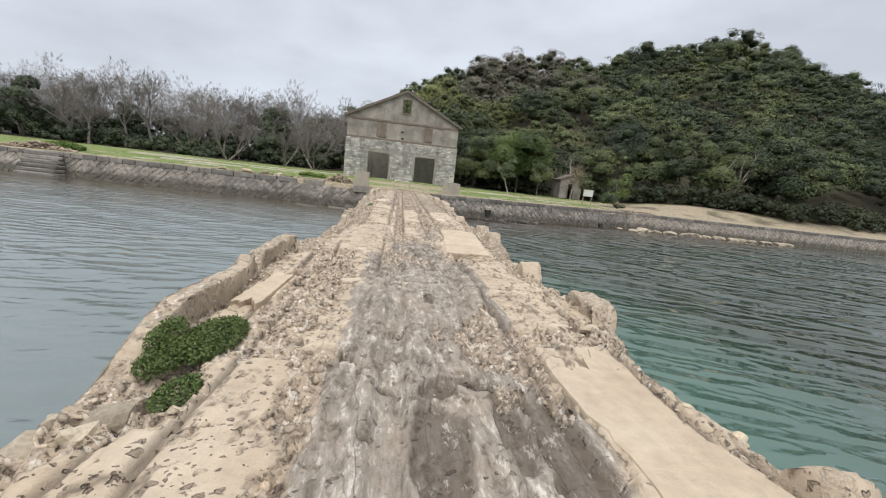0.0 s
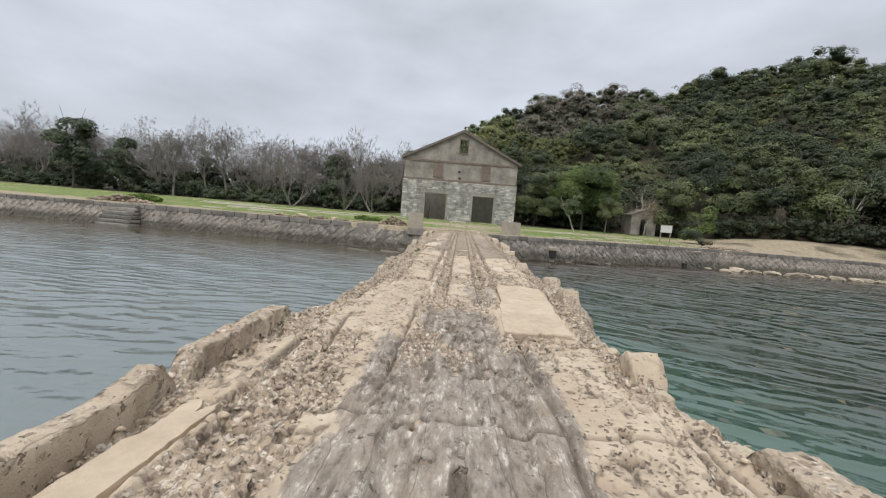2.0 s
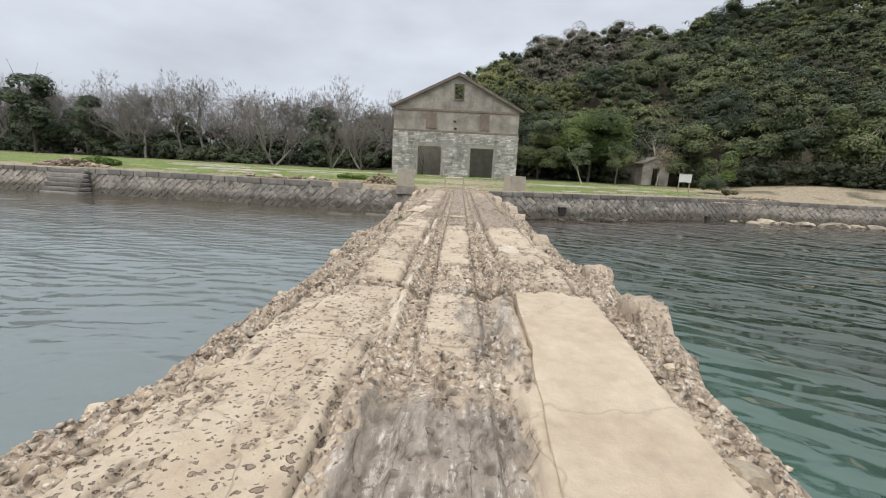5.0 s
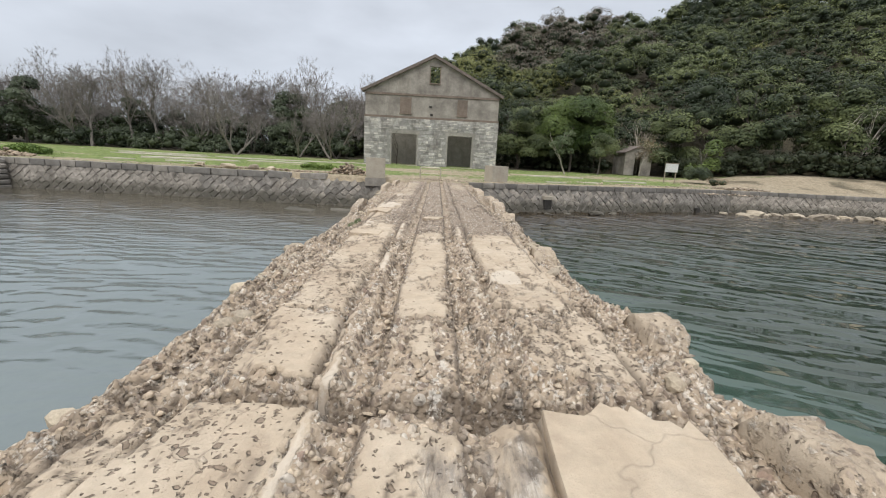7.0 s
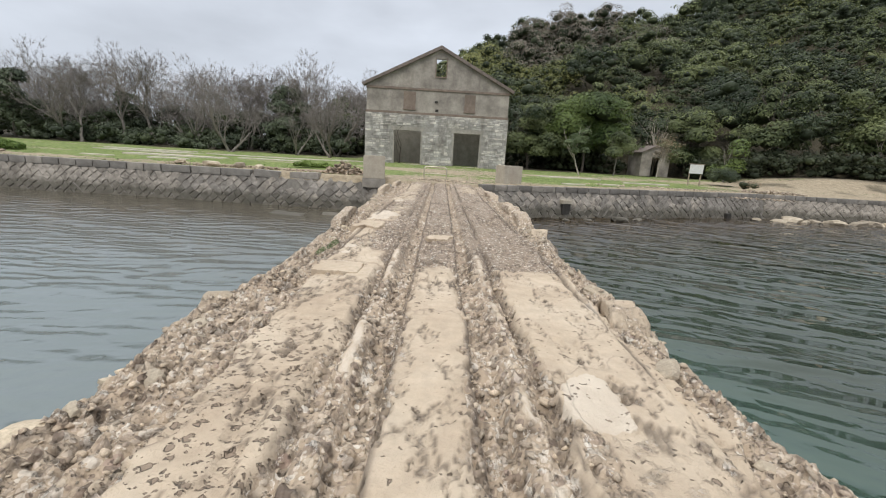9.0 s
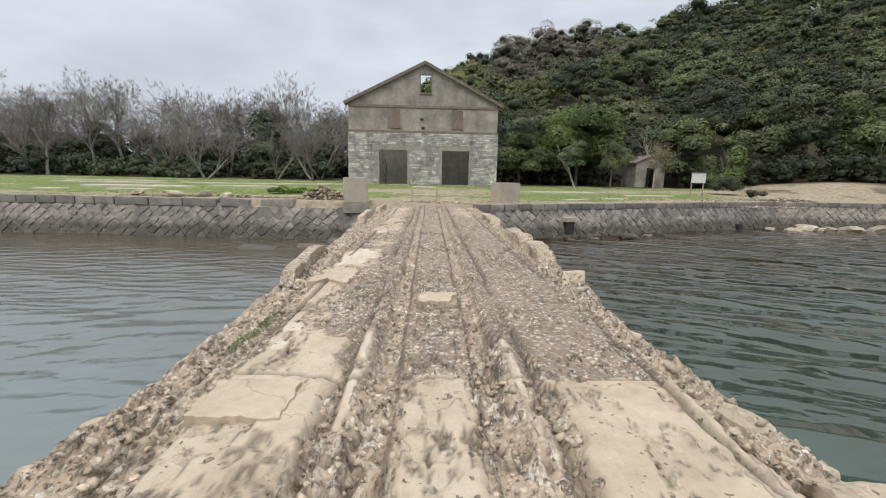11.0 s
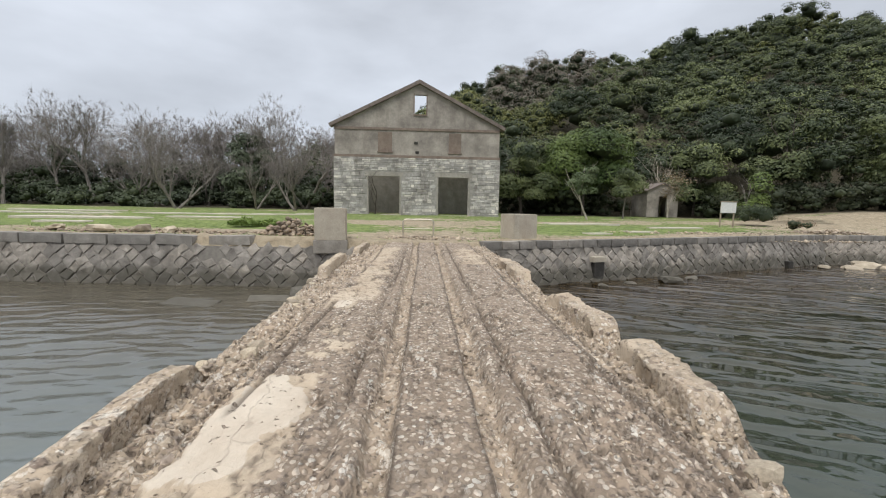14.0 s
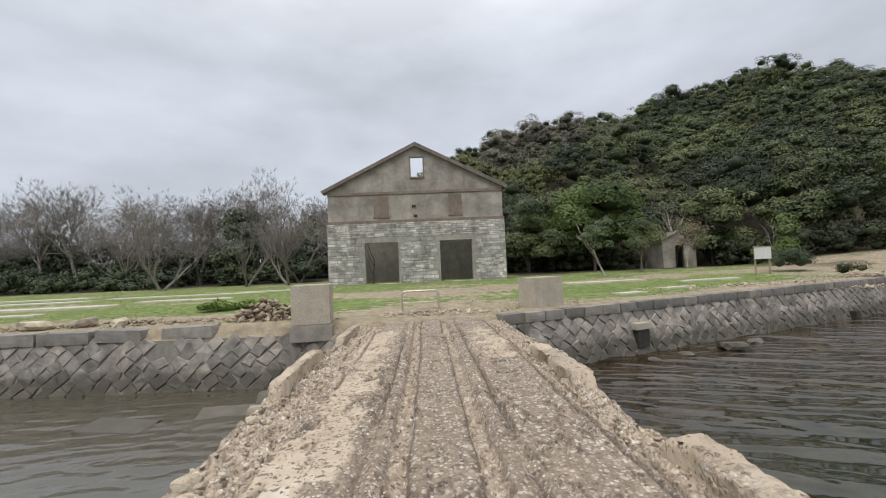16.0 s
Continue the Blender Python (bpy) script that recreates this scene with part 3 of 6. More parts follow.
LEFT = [(-5, -1.98), (5.6, -1.98), (6.6, -2.16), (9.3, -2.18), (10.4, -1.78), (13, -1.6), (15.5, -1.68), (17.5, -1.8), (18.1, -2.0), (18.8, -1.75), (21, -1.7), (23.5, -1.85), (25, -2.0), (26, -1.88), (29.5, -1.88), (31.5, -2.08), (34, -2.1), (36, -1.95), (41, -1.9)]
RIGHT = [(-5, 2.8), (2.4, 2.75), (4.4, 2.62), (5.2, 3.02), (6.4, 3.05), (7.0, 2.8), (8.4, 2.9), (9.4, 2.68), (10.8, 2.68), (12, 3.05), (13.1, 3.1), (13.4, 2.85), (14.2, 3.12), (15, 3.15), (15.4, 2.85), (17, 2.7), (18, 2.85), (21, 2.72), (22.5, 2.85), (23.2, 3.05), (23.7, 2.75), (24.4, 2.95), (26, 3.1), (28.8, 3.05), (29.7, 2.75), (31.5, 2.98), (41, 3.0)]


def jag(y, seed, a=0.13):
    return a * (fbm(y, 0 * y + seed, 1.6, seed, 4, 0.65) - 0.5) * 2


def left_edge(y):
    return np.interp(y, *zip(*LEFT)) + jag(y, 41) - 0.16 - 0.14 * step(y, 10, 11.5)


def right_edge(y):
    return np.interp(y, *zip(*RIGHT)) + jag(y, 42) + 0.16 + 0.12 * step(y, 9, 11)


def ridge(u, c, w):
    return np.exp(-((u - c) / w) ** 2)


def cells(x, y, scale, seed):
    """Worley cells: distance to the nearest stone's middle (in cells) and that stone's own random number."""
    rng = np.random.RandomState(seed)
    jx, jy, jr = rng.rand(128, 128), rng.rand(128, 128), rng.rand(128, 128)
    xs, ys = x * scale, y * scale
    xi, yi = np.floor(xs).astype(int), np.floor(ys).astype(int)
    best, rnd = np.full(xs.shape, 9.0), np.zeros(xs.shape)
    for ox in (-1, 0, 1):
        for oy in (-1, 0, 1):
            a, b = (xi + ox) % 128, (yi + oy) % 128
            d = (xs - xi - ox - jx[a, b]) ** 2 + (ys - yi - oy - jy[a, b]) ** 2
            hit = d < best
            best, rnd = np.where(hit, d, best), np.where(hit, jr[a, b], rnd)
    return np.sqrt(best), rnd


# x from, to, y from, to, share of pits, soundness of the skin
PLATES = [(-1.75, -0.5, -5, 2.45, 0.45, 0.75), (-1.2, -0.62, 2.35, 3.3, 0.3, 0.9), (-1.72, -1.3, 4.3, 6.3, 0.12, 1.0), (-1.8, -1.4, 6.3, 8.3, 0.2, 0.9), (-0.7, -0.2, 3.6, 8.4, 0.55, 0.6),
          (-1.5, -0.12, 8.2, 12.85, 0.75, 0.85), (1.5, 2.35, -5, 4.15, 0.08, 1.0), (1.36, 2.3, 4.5, 8.6, 0.45, 0.7), (2.36, 2.75, -5, 7.5, 0.25, 0.8), (1.05, 2.32, 8.8, 12.9, 0.05, 1.0),
          (0.3, 0.84, 10.9, 12.7, 0.6, 0.8), (-1.05, -0.15, 13.15, 14.5, 0.3, 0.95), (-1.0, -0.22, 14.5, 17.3, 0.8, 0.85), (-1.08, -0.28, 17.3, 20.3, 0.06, 1.0), (0.27, 0.83, 13.3, 14.4, 0.7, 0.7), (0.27, 0.83, 14.4, 19.5, 0.1, 1.0),
          (1.42, 2.42, 13.3, 14.9, 0.75, 0.8), (1.42, 2.5, 14.9, 19.52, 0.12, 1.0), (-1.05, -0.62, 20.2, 21.1, 0.1, 1.0), (-1.2, -0.5, 23.5, 25.3, 0.15, 1.0), (-1.22, -0.75, 21.2, 23.5, 0.5, 0.6), (-1.2, -0.4, 25.6, 38.0, 0.9, 0.2), (1.5, 2.4, 33.0, 38.0, 0.8, 0.2)]
HOLES = [(0.42, 2.3, 0.2, 0.62, 0.05), (0.47, 3.05, 0.15, 0.2, 0.07), (0.8, 3.15, 0.17, 0.12, 0.08), (0.95, 2.6, 0.12, 0.4, 0.05), (1.25, 2.3, 0.2, 0.9, 0.06), (0.05, 3.05, 0.11, 0.06, 0.06), (-0.42, 3.3, 0.12, 0.06, 0.06), (-0.03, 2.4, 0.05, 0.06, 0.05), (1.75, 5.9, 0.1, 0.06, 0.07),
         (1.85, 6.3, 0.06, 0.05, 0.06), (0.55, 5.4, 0.09, 0.25, 0.04), (0.53, 8.45, 0.1, 0.09, 0.08), (-0.72, 8.3, 0.1, 0.07, 0.07), (1.0, 13.0, 0.5, 0.25, 0.05), (2.2, 6.75, 0.06, 0.05, 0.06)]


def pier_fields(x, y):
    u = x - MID + 0.06 * (fbm(y, 0 * y, 0.35, 50, 3) - 0.5) + 0.05 * (fbm(x, y, 2.0, 55, 2) - 0.5)
    a = np.abs(u)
    n_big, n_mid, n_fine = fbm(x, y, 0.8, 51), fbm(x, y, 3.2, 52, 5, 0.6), fbm(x, y, 11, 53, 3, 0.6)
    z = 0.03 * (n_big - 0.5)
    far = step(y, 13.0, 14.5)
    groove = step(a, 0.31, 0.35) * (1 - step(a, 0.50, 0.58))
    groove2 = step(a, 0.72, 0.75) * (1 - step(a, 0.82, 0.88))
    deep = (0.06 + 0.03 * far) * (0.5 + n_big)
    z = z - groove * deep - groove2 * (0.02 + 0.02 * far) * (0.5 + n_mid)
    z = z + 0.02 * ridge(a, 0.64, 0.05) * step(n_mid, 0.42, 0.5)
    le, re = left_edge(y), right_edge(y)
    ledge_at = np.interp(y, [0, 9, 11, 13, 15, 19, 24, 30, 40], [1.30, 1.30, 1.1, 0.85, 0.95, 1.05, 1.22, 1.25, 1.1])
    ledge = step(-x + 0.08 * (n_mid - 0.5), ledge_at, ledge_at + 0.07)
    z = z - ledge * (0.05 + 0.09 * n_mid)
    rl_at = np.interp(y, [0, 4, 10, 13, 15, 20, 26, 40], [2.3, 2.5, 2.15, 2.5, 2.25, 2.45, 2.36, 2.35])
    rl = step(x + 0.08 * (n_mid - 0.5), rl_at, rl_at + 0.07)
    z = z - rl * (0.04 + 0.09 * n_mid)
    # sound plates of the old skin, with ragged rims; between them the skin is lost and the stones show
    wx = x + 0.26 * (fbm(x, y, 2.2, 101, 5, 0.66) - 0.5) + 0.12 * (n_fine - 0.5)
    wy = y + 0.5 * (fbm(x, y, 1.5, 102, 4, 0.62) - 0.5) + 0.09 * (n_fine - 0.5)
    plate, pits = np.zeros_like(z), np.zeros_like(z)
    for x0, x1, y0, y1, pit, sound in PLATES:
        m = np.minimum(np.minimum(wx - x0, x1 - wx), np.minimum(wy - y0, y1 - wy))
        m = step(m + 0.5 * (sound - 1) * step(n_big + 0.5 * (n_mid - 0.5), 0.42, 0.62), -0.012, 0.02)
        pits = np.where(m > plate, pit, pits)
        plate = np.maximum(plate, m)
    grey = step(wx, -0.5, -0.35) * (1 - step(wx, 1.42, 1.56)) * (1 - step(wy, 7.9, 8.6))
    grey = np.maximum(grey, step(wx, -0.12, 0.0) * (1 - step(wx, 1.02, 1.1)) * (1 - step(wy, 9.6, 10.8)))
    grey = np.maximum(grey, 0.7 * step(wx, 0.55, 0.7) * (1 - step(wx, 1.2, 1.32)) * step(wy, 10.5, 11) * (1 - step(wy, 12.4, 12.8)))
    plate = np.maximum(plate, grey * step(n_big + 0.6 * (n_mid - 0.5), 0.36, 0.40))
    pits = np.maximum(pits * (1 - grey), 0.12 * grey)
    inner = step(wx, -1.3, -1.2) * (1 - step(wx, 2.42, 2.5))
    gravel = np.clip(step(wy, 19.45, 19.6) * inner * (1 - plate) * (1 - 0.6 * groove), 0, 1)
    rough = 0.92 * (1 - plate) * (1 - 0.55 * gravel) + 0.12 * (n_big - 0.4)
    z = z - (0.045 + 0.03 * n_big) * (1 - plate) * (1 - 0.6 * gravel)
    worn = 0.05 + 0.8 * grey + 0.16 * groove * (1 - plate) + 0.04 * gravel * step(y, 20, 22) + 0.04 * step(y, 26, 34)
    # painted shade for joints, cracks, holes and rims, carried to the deck colour
    crev_shade = np.zeros_like(z)
    for jy, jw, jd in ((13.0, 0.13, 0.2), (19.5, 0.022, 0.03), (26.0, 0.03, 0.03), (6.2, 0.03, 0.03), (31.0, 0.03, 0.03), (21.3, 0.02, 0.025), (11.05, 0.012, 0.015)):
        off = jy + 0.2 * (fbm(x, 0 * x, 1.3, int(jy), 4, 0.6) - 0.5)
        gap = np.exp(-((y - off) / jw) ** 4) * step(x, -1.4, -1.1) * (1 - step(x, 2.4, 2.6)) * (0.5 + n_mid)
        z = z - gap * jd
        rough = rough + 0.35 * gap * (jw > 0.1)
        crev_shade = np.maximum(crev_shade, 0.7 * gap)
    # rims of the tracks, shade painted along them, and long cracks beside them
    crev_shade = np.maximum(crev_shade, 0.75 * np.exp(-((a - 0.315) / 0.025) ** 2) * step(y, 10, 12))
    crev_shade = np.maximum(crev_shade, 0.55 * np.exp(-((a - 0.80) / 0.035) ** 2) * step(n_mid, 0.4, 0.5))
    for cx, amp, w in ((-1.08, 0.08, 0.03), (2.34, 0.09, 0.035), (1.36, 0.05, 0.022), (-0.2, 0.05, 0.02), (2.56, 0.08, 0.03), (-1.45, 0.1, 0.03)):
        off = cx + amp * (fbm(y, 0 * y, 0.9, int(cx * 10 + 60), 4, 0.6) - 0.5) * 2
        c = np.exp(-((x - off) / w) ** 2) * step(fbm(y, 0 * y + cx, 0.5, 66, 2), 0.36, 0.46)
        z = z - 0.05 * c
        crev_shade = np.maximum(crev_shade, 0.85 * c)
    hole = np.zeros_like(z)
    for hx, hy, rx, ry, hd in HOLES:
        q = ((x - hx) / rx) ** 2 + ((y - hy) / ry) ** 2 + 1.6 * (n_mid - 0.5)
        h = 1 - step(q, 0.75, 1.0)
        z = z - h * hd * 1.5
        hole = np.maximum(hole, h)
    rough = rough + 0.3 * hole
    crev_shade = np.maximum(crev_shade, 0.75 * hole)
    pale = np.zeros_like(z)
    for px, py, rx, ry in ((1.66, 16.05, 0.2, 0.42), (-0.95, 24.4, 0.34, 0.75), (-0.72, 24.6, 0.2, 0.4), (-0.95, 20.6, 0.16, 0.25), (-0.93, 20.1, 0.1, 0.16), (2.35, 18.1, 0.07, 0.2), (-0.85, 19.3, 0.25, 0.2), (-0.9, 28.2, 0.15, 0.3)):
        q = ((x - px) / rx) ** 2 + ((y - py) / ry) ** 2 + 2.2 * (n_mid - 0.5)
        pale = np.maximum(pale, 1.0 * (1 - step(q, 0.6, 1.0)))
    ridge_l = ridge(u + 0.12 * (n_mid - 0.5), -0.66, 0.075) * step(fbm(x, y, 1.3, 57, 3) + 0.6 * (n_mid - 0.5), 0.46, 0.54) * step(y, 10, 12) * (1 - 0.6 * step(y, 20, 24))
    ridge_r = ridge(u + 0.12 * (n_mid - 0.5), 0.66, 0.085) * step(fbm(x, y, 1.3, 58, 3) + 0.6 * (n_mid - 0.5), 0.48, 0.56) * step(y, 9, 11) * (1 - 0.5 * step(y, 20, 24))
    z = z + 0.035 * (ridge_l + ridge_r) * (1 - plate)
    pale = np.maximum(pale, 0.55 * np.maximum(ridge_l, 0.8 * ridge_r))
    rough = rough * (1 - 0.85 * step(pale, 0.25, 0.5))
    gravel = gravel * (1 - step(pale, 0.25, 0.5))
    # spalled plates with sharp broken rims, the rims painted dark as shade
    for sc, sd, lim, dep in ((1.0, 75, 0.60, 0.03), (2.3, 76, 0.61, 0.02)):
        f = fbm(x * 1.7 * sc, y * 0.75 * sc, 1.0, sd, 5, 0.6)
        spall = step(f, lim, lim + 0.012) * (1 - 0.7 * (pale > 0.3))
        z = z - dep * spall
        rough = rough + 0.3 * spall * (1 - grey)
        crev_shade = np.maximum(crev_shade, 0.8 * np.exp(-((f - lim - 0.008) / 0.012) ** 2) * (pale < 0.3))
    # stones standing proud of, and lost from, the broken matrix
    r = np.clip((rough - 0.2) * 1.35, 0, 1.25)
    d1, r1 = cells(x, y, 8.5, 71)
    d2, r2 = cells(x, y, 19.0, 72)
    proud = np.where(r1 > 0.45, 1.0, -1.1) * np.clip(1 - (d1 / (0.25 + 0.35 * r2)) ** 2, 0, 1)
    small = np.where(r2 > 0.4, 1.0, -0.9) * np.clip(1 - (d2 / 0.5) ** 2, 0, 1)
    sel = step(r1, 0.0, 0.05) * r
    # long ridges left by boards and wheels
    grain = fbm(x * 7.0, y * 0.8, 1.0, 74, 3, 0.6) - 0.5
    z = z + 0.075 * grain * grey + 0.05 * grain * (1 - plate) * (1 - step(a, 0.9, 1.2))
    # troughs of the grain get painted shade
    crev_shade = np.maximum(crev_shade, 0.7 * step(-grain, 0.17, 0.25) * grey * step(n_mid, 0.4, 0.55))
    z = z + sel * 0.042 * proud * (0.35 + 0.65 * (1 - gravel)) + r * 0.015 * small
    # so do the sockets of lost stones
    crev_shade = np.maximum(crev_shade, np.clip(-proud, 0, 1) * np.clip(r, 0, 1) * 0.8)
    z = z + r * (0.10 * (n_mid - 0.5) + 0.06 * (n_fine - 0.5)) + 0.004 * (n_fine - 0.5)
    # crumbling flanks
    crumble = 0.22 * (n_mid - 0.5) + 0.12 * (n_fine - 0.5) + 0.05 * proud
    edge = np.maximum(le - x, x - re) + crumble
    z = z + step(edge, -0.8, -0.1) * (0.55 * crumble + 0.10 * (fbm(x, y, 1.8, 59, 4, 0.6) - 0.45))
    z = z - 0.2 * step(edge, -0.25, 0.02) - 2.6 * step(edge, 0.0, 0.42)
    rough = rough + 0.4 * step(edge, -0.6, -0.3)
    pits = np.maximum(pits, 0.5 * step(edge, -0.9, -0.5))
    worn = worn - 0.25 * step(edge, -0.8, -0.3)
    return z, np.clip(rough, 0, 1), np.clip(worn, 0, 1), pale, gravel, np.clip(crev_shade, 0, 1), pits


FIELDS = ("rough", "worn", "pale", "gravel", "crevice_shade", "pitted")


def build_pier():
    xs = np.linspace(-2.8, 3.75, 296)
    ys = np.concatenate([np.linspace(-4.0, 0.8, 60)[:-1], np.linspace(0.8, 17.0, 760)[:-1], np.linspace(17.0, 40.9, 660)])
    gx, gy = np.meshgrid(xs, ys)
    z, *fields = pier_fields(gx, gy)
    z = np.maximum(z, -2.5)
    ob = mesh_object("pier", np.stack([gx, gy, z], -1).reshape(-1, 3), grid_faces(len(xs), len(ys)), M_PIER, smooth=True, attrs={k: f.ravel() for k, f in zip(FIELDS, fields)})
    tagged(ob, "old broken concrete pier with worn wheel tracks running to the shore", "pier", kind="structure")
    return ob


def stone_cloud(centres, sizes, seed=0):
    """Small angular stones, one closed nine-point hull each."""
    rng = np.random.RandomState(seed)
    base = np.array([(1, 0, 0), (0.45, 0.85, 0.1), (-0.6, 0.75, -0.05), (-1, -0.05, 0.1), (-0.4, -0.9, 0), (0.65, -0.8, 0.05), (0.3, 0.25, 0.8), (-0.35, -0.2, 0.85), (0, 0, -0.8)], dtype=float)
    faces = np.array([(0, 1, 6), (1, 2, 6), (2, 7, 6), (2, 3, 7), (3, 4, 7), (4, 5, 7), (5, 6, 7), (5, 0, 6), (1, 0, 8), (2, 1, 8), (3, 2, 8), (4, 3, 8), (5, 4, 8), (0, 5, 8)])
    n = len(centres)
    ang = rng.rand(n) * 2 * math.pi
    sx, sy, sz = sizes * (0.7 + 0.6 * rng.rand(n)), sizes * (0.55 + 0.5 * rng.rand(n)), sizes * (0.35 + 0.45 * rng.rand(n))
    p = base[None] * (1 + 0.35 * (rng.rand(n, 9, 3) - 0.5)) * np.stack([sx, sy, sz], -1)[:, None]
    c, s = np.cos(ang)[:, None], np.sin(ang)[:, None]
    tilt = (rng.rand(n) - 0.5)[:, None]
    q = np.stack([p[..., 0] * c - p[..., 1] * s, p[..., 0] * s + p[..., 1] * c, p[..., 2] + p[..., 0] * tilt], -1) + centres[:, None]
    f = faces[None] + (np.arange(n) * 9)[:, None, None]
    return q.reshape(-1, 3), f.reshape(-1, 3)


def build_pebbles(pier):
    rng = np.random.RandomState(5)
    n = 70000
    x, y = rng.uniform(-2.1, 3.2, n), rng.uniform(0.2, 39, n)
    z, rough, worn, pale, gravel, crev_shade, pits = pier_fields(x, y)
    keep = (rng.rand(n) < np.clip((rough - 0.42) * 1.3, 0.01, 1) * np.interp(y, [0, 14, 39], [1, 0.9, 0.6])) & (z > -0.4) & (pale < 0.3) & (rng.rand(n) > 1.4 * (worn - 0.35) * (y < 12))
    x, y, z, gravel = x[keep], y[keep], z[keep], gravel[keep]
    size = (0.012 + 0.042 * rng.rand(len(x)) ** 2.4) * (1 - 0.45 * gravel)
    v, f = stone_cloud(np.stack([x, y, z - 0.25 * size], -1), size, 6)
    ob = mesh_object("aggregate_stones", v, f, M_PEBBLE, pier, "small stones standing out of the worn concrete")
    ob["kind"] = "stuff"
    # lumps broken off along both edges
    for k in range(150):
        left = rng.rand() < 0.55
        y = rng.uniform(1.0, 38.5)
        e = float(left_edge(np.array([y]))[0]) if left else float(right_edge(np.array([y]))[0])
        x = e + (1 if left else -1) * rng.uniform(0.02, 0.55)
        z = float(pier_fields(np.array([x]), np.array([y]))[0][0])
        if z < -0.45:
            continue
        s = 0.05 + 0.10 * rng.rand() ** 1.8
        ob = placed("lump", LUMPS[k % len(LUMPS)], pier, pose(x, y, z - 0.2 * s, rng.uniform(-25, 25), rng.uniform(-25, 25), rng.uniform(0, 360)) @ Matrix.Diagonal((s, s * rng.uniform(0.6, 1.2), s * rng.uniform(0.5, 0.9), 1)))


def lump_mesh(seed, mat, subdivisions=2):
    bm = bmesh.new()
    bmesh.ops.create_icosphere(bm, subdivisions=subdivisions, radius=1.0)
    for v in bm.verts:
        p = v.co.copy()
        n = noise.noise(p * 1.1 + Vector((seed * 5.1, 0, seed))) + 0.4 * noise.noise(p * 2.7 + Vector((0, seed * 3.3, 0)))
        v.co = p * (1 + 0.45 * n)
        v.co.z = max(-0.55, min(0.75, v.co.z))
    me = bpy.data.meshes.new("lump")
    bm.to_mesh(me)
    bm.free()
    me.materials.append(mat)
    return me


LUMPS = [lump_mesh(k, M_KERB) for k in range(9)]


def build_kerbs(pier):
    """Remains of the raised kerb along both sides, length by length, broken at their ends."""
    runs = [("l", 2.5, 6.75, 0.24), ("l", 6.5, 9.3, 0.15), ("l", 22.6, 25.8, 0.10), ("l", 31.2, 34.6, 0.16), ("l", 35.6, 38.7, 0.12),
            ("r", 1.5, 2.5, 0.22), ("r", 4.9, 6.5, 0.14), ("r", 7.5, 8.7, 0.12), ("r", 11.7, 13.2, 0.15), ("r", 13.8, 15.1, 0.12), ("r", 17.5, 18.6, 0.07), ("r", 22.8, 23.5, 0.14), ("r", 24.2, 26.5, 0.16), ("r", 26.6, 29.1, 0.15), ("r", 30.8, 34.2, 0.12)]
    for i, (side, y0, y1, h) in enumerate(runs):
        ys = np.linspace(y0, y1, max(12, int((y1 - y0) / 0.035)))
        w = 0.21 if side == "l" else 0.36
        prof = [(-0.05, -4.2), (-0.02, -0.6), (0.0, 0.5), (0.005, 0.88), (0.05, 1.0), (0.27, 1.02), (0.5, 1.02), (0.75, 1.0), (0.94, 0.99), (0.99, 0.86), (1.0, 0.3), (1.02, -2.2)]
        base = np.interp(ys, *zip(*LEFT)) if side == "l" else np.interp(ys, *zip(*RIGHT))
        rag = fbm(ys, 0 * ys + i, 1.1, 80 + i, 4, 0.6)
        soft = 0.3
        ends = np.minimum(step(ys, y0, y0 + soft * (5 if i == 0 else 1) + 0.3 * rag), 1 - step(ys, y1 - soft - 0.3 * rag, y1))
        top = h * (0.3 + 0.7 * rag) * ends - 0.4 * (1 - ends)
        pts = []
        for fx, fz in prof:
            x = base + (1 if side == "l" else -1) * (fx * w - 0.06)
            d, r = cells(x * 1.0 + fz, ys, 9.0, 90 + i)
            knob = np.clip(1 - (d / 0.5) ** 2, 0, 1) * np.where(r > 0.5, 1, -0.8)
            z = np.where(top > 0, top * fz, top) if fz > 0 else np.minimum(fz * 0.35, top - 0.05)
            nz = (fbm(x * 3 + fz, ys, 3.0, 100 + i, 4, 0.6) - 0.5)
            pts.append(np.stack([x + 0.09 * nz + 0.014 * knob, ys, z + (0.075 * nz + 0.014 * knob) * (fz > 0.2)], -1))
        v = np.stack(pts, 1)
        n, k = v.shape[:2]
        f = grid_faces(k, n)
        rough = np.clip((0.35 if i in (1, 2) else 0.15) + 1.1 * (fbm(v[..., 0], v[..., 1], 1.5, 33) - 0.35) + (np.array([p[1] for p in prof]) > 0.9) * 0.1, 0, 1).ravel()
        zero = np.zeros(n * k)
        mesh_object("kerb", v.reshape(-1, 3), f if side == "l" else f[:, ::-1].copy(), M_PIER, pier, smooth=True, attrs={"rough": rough, "worn": zero + 0.05, "pale": zero + 0.12, "gravel": zero, "crevice_shade": zero, "pitted": zero + 0.3})


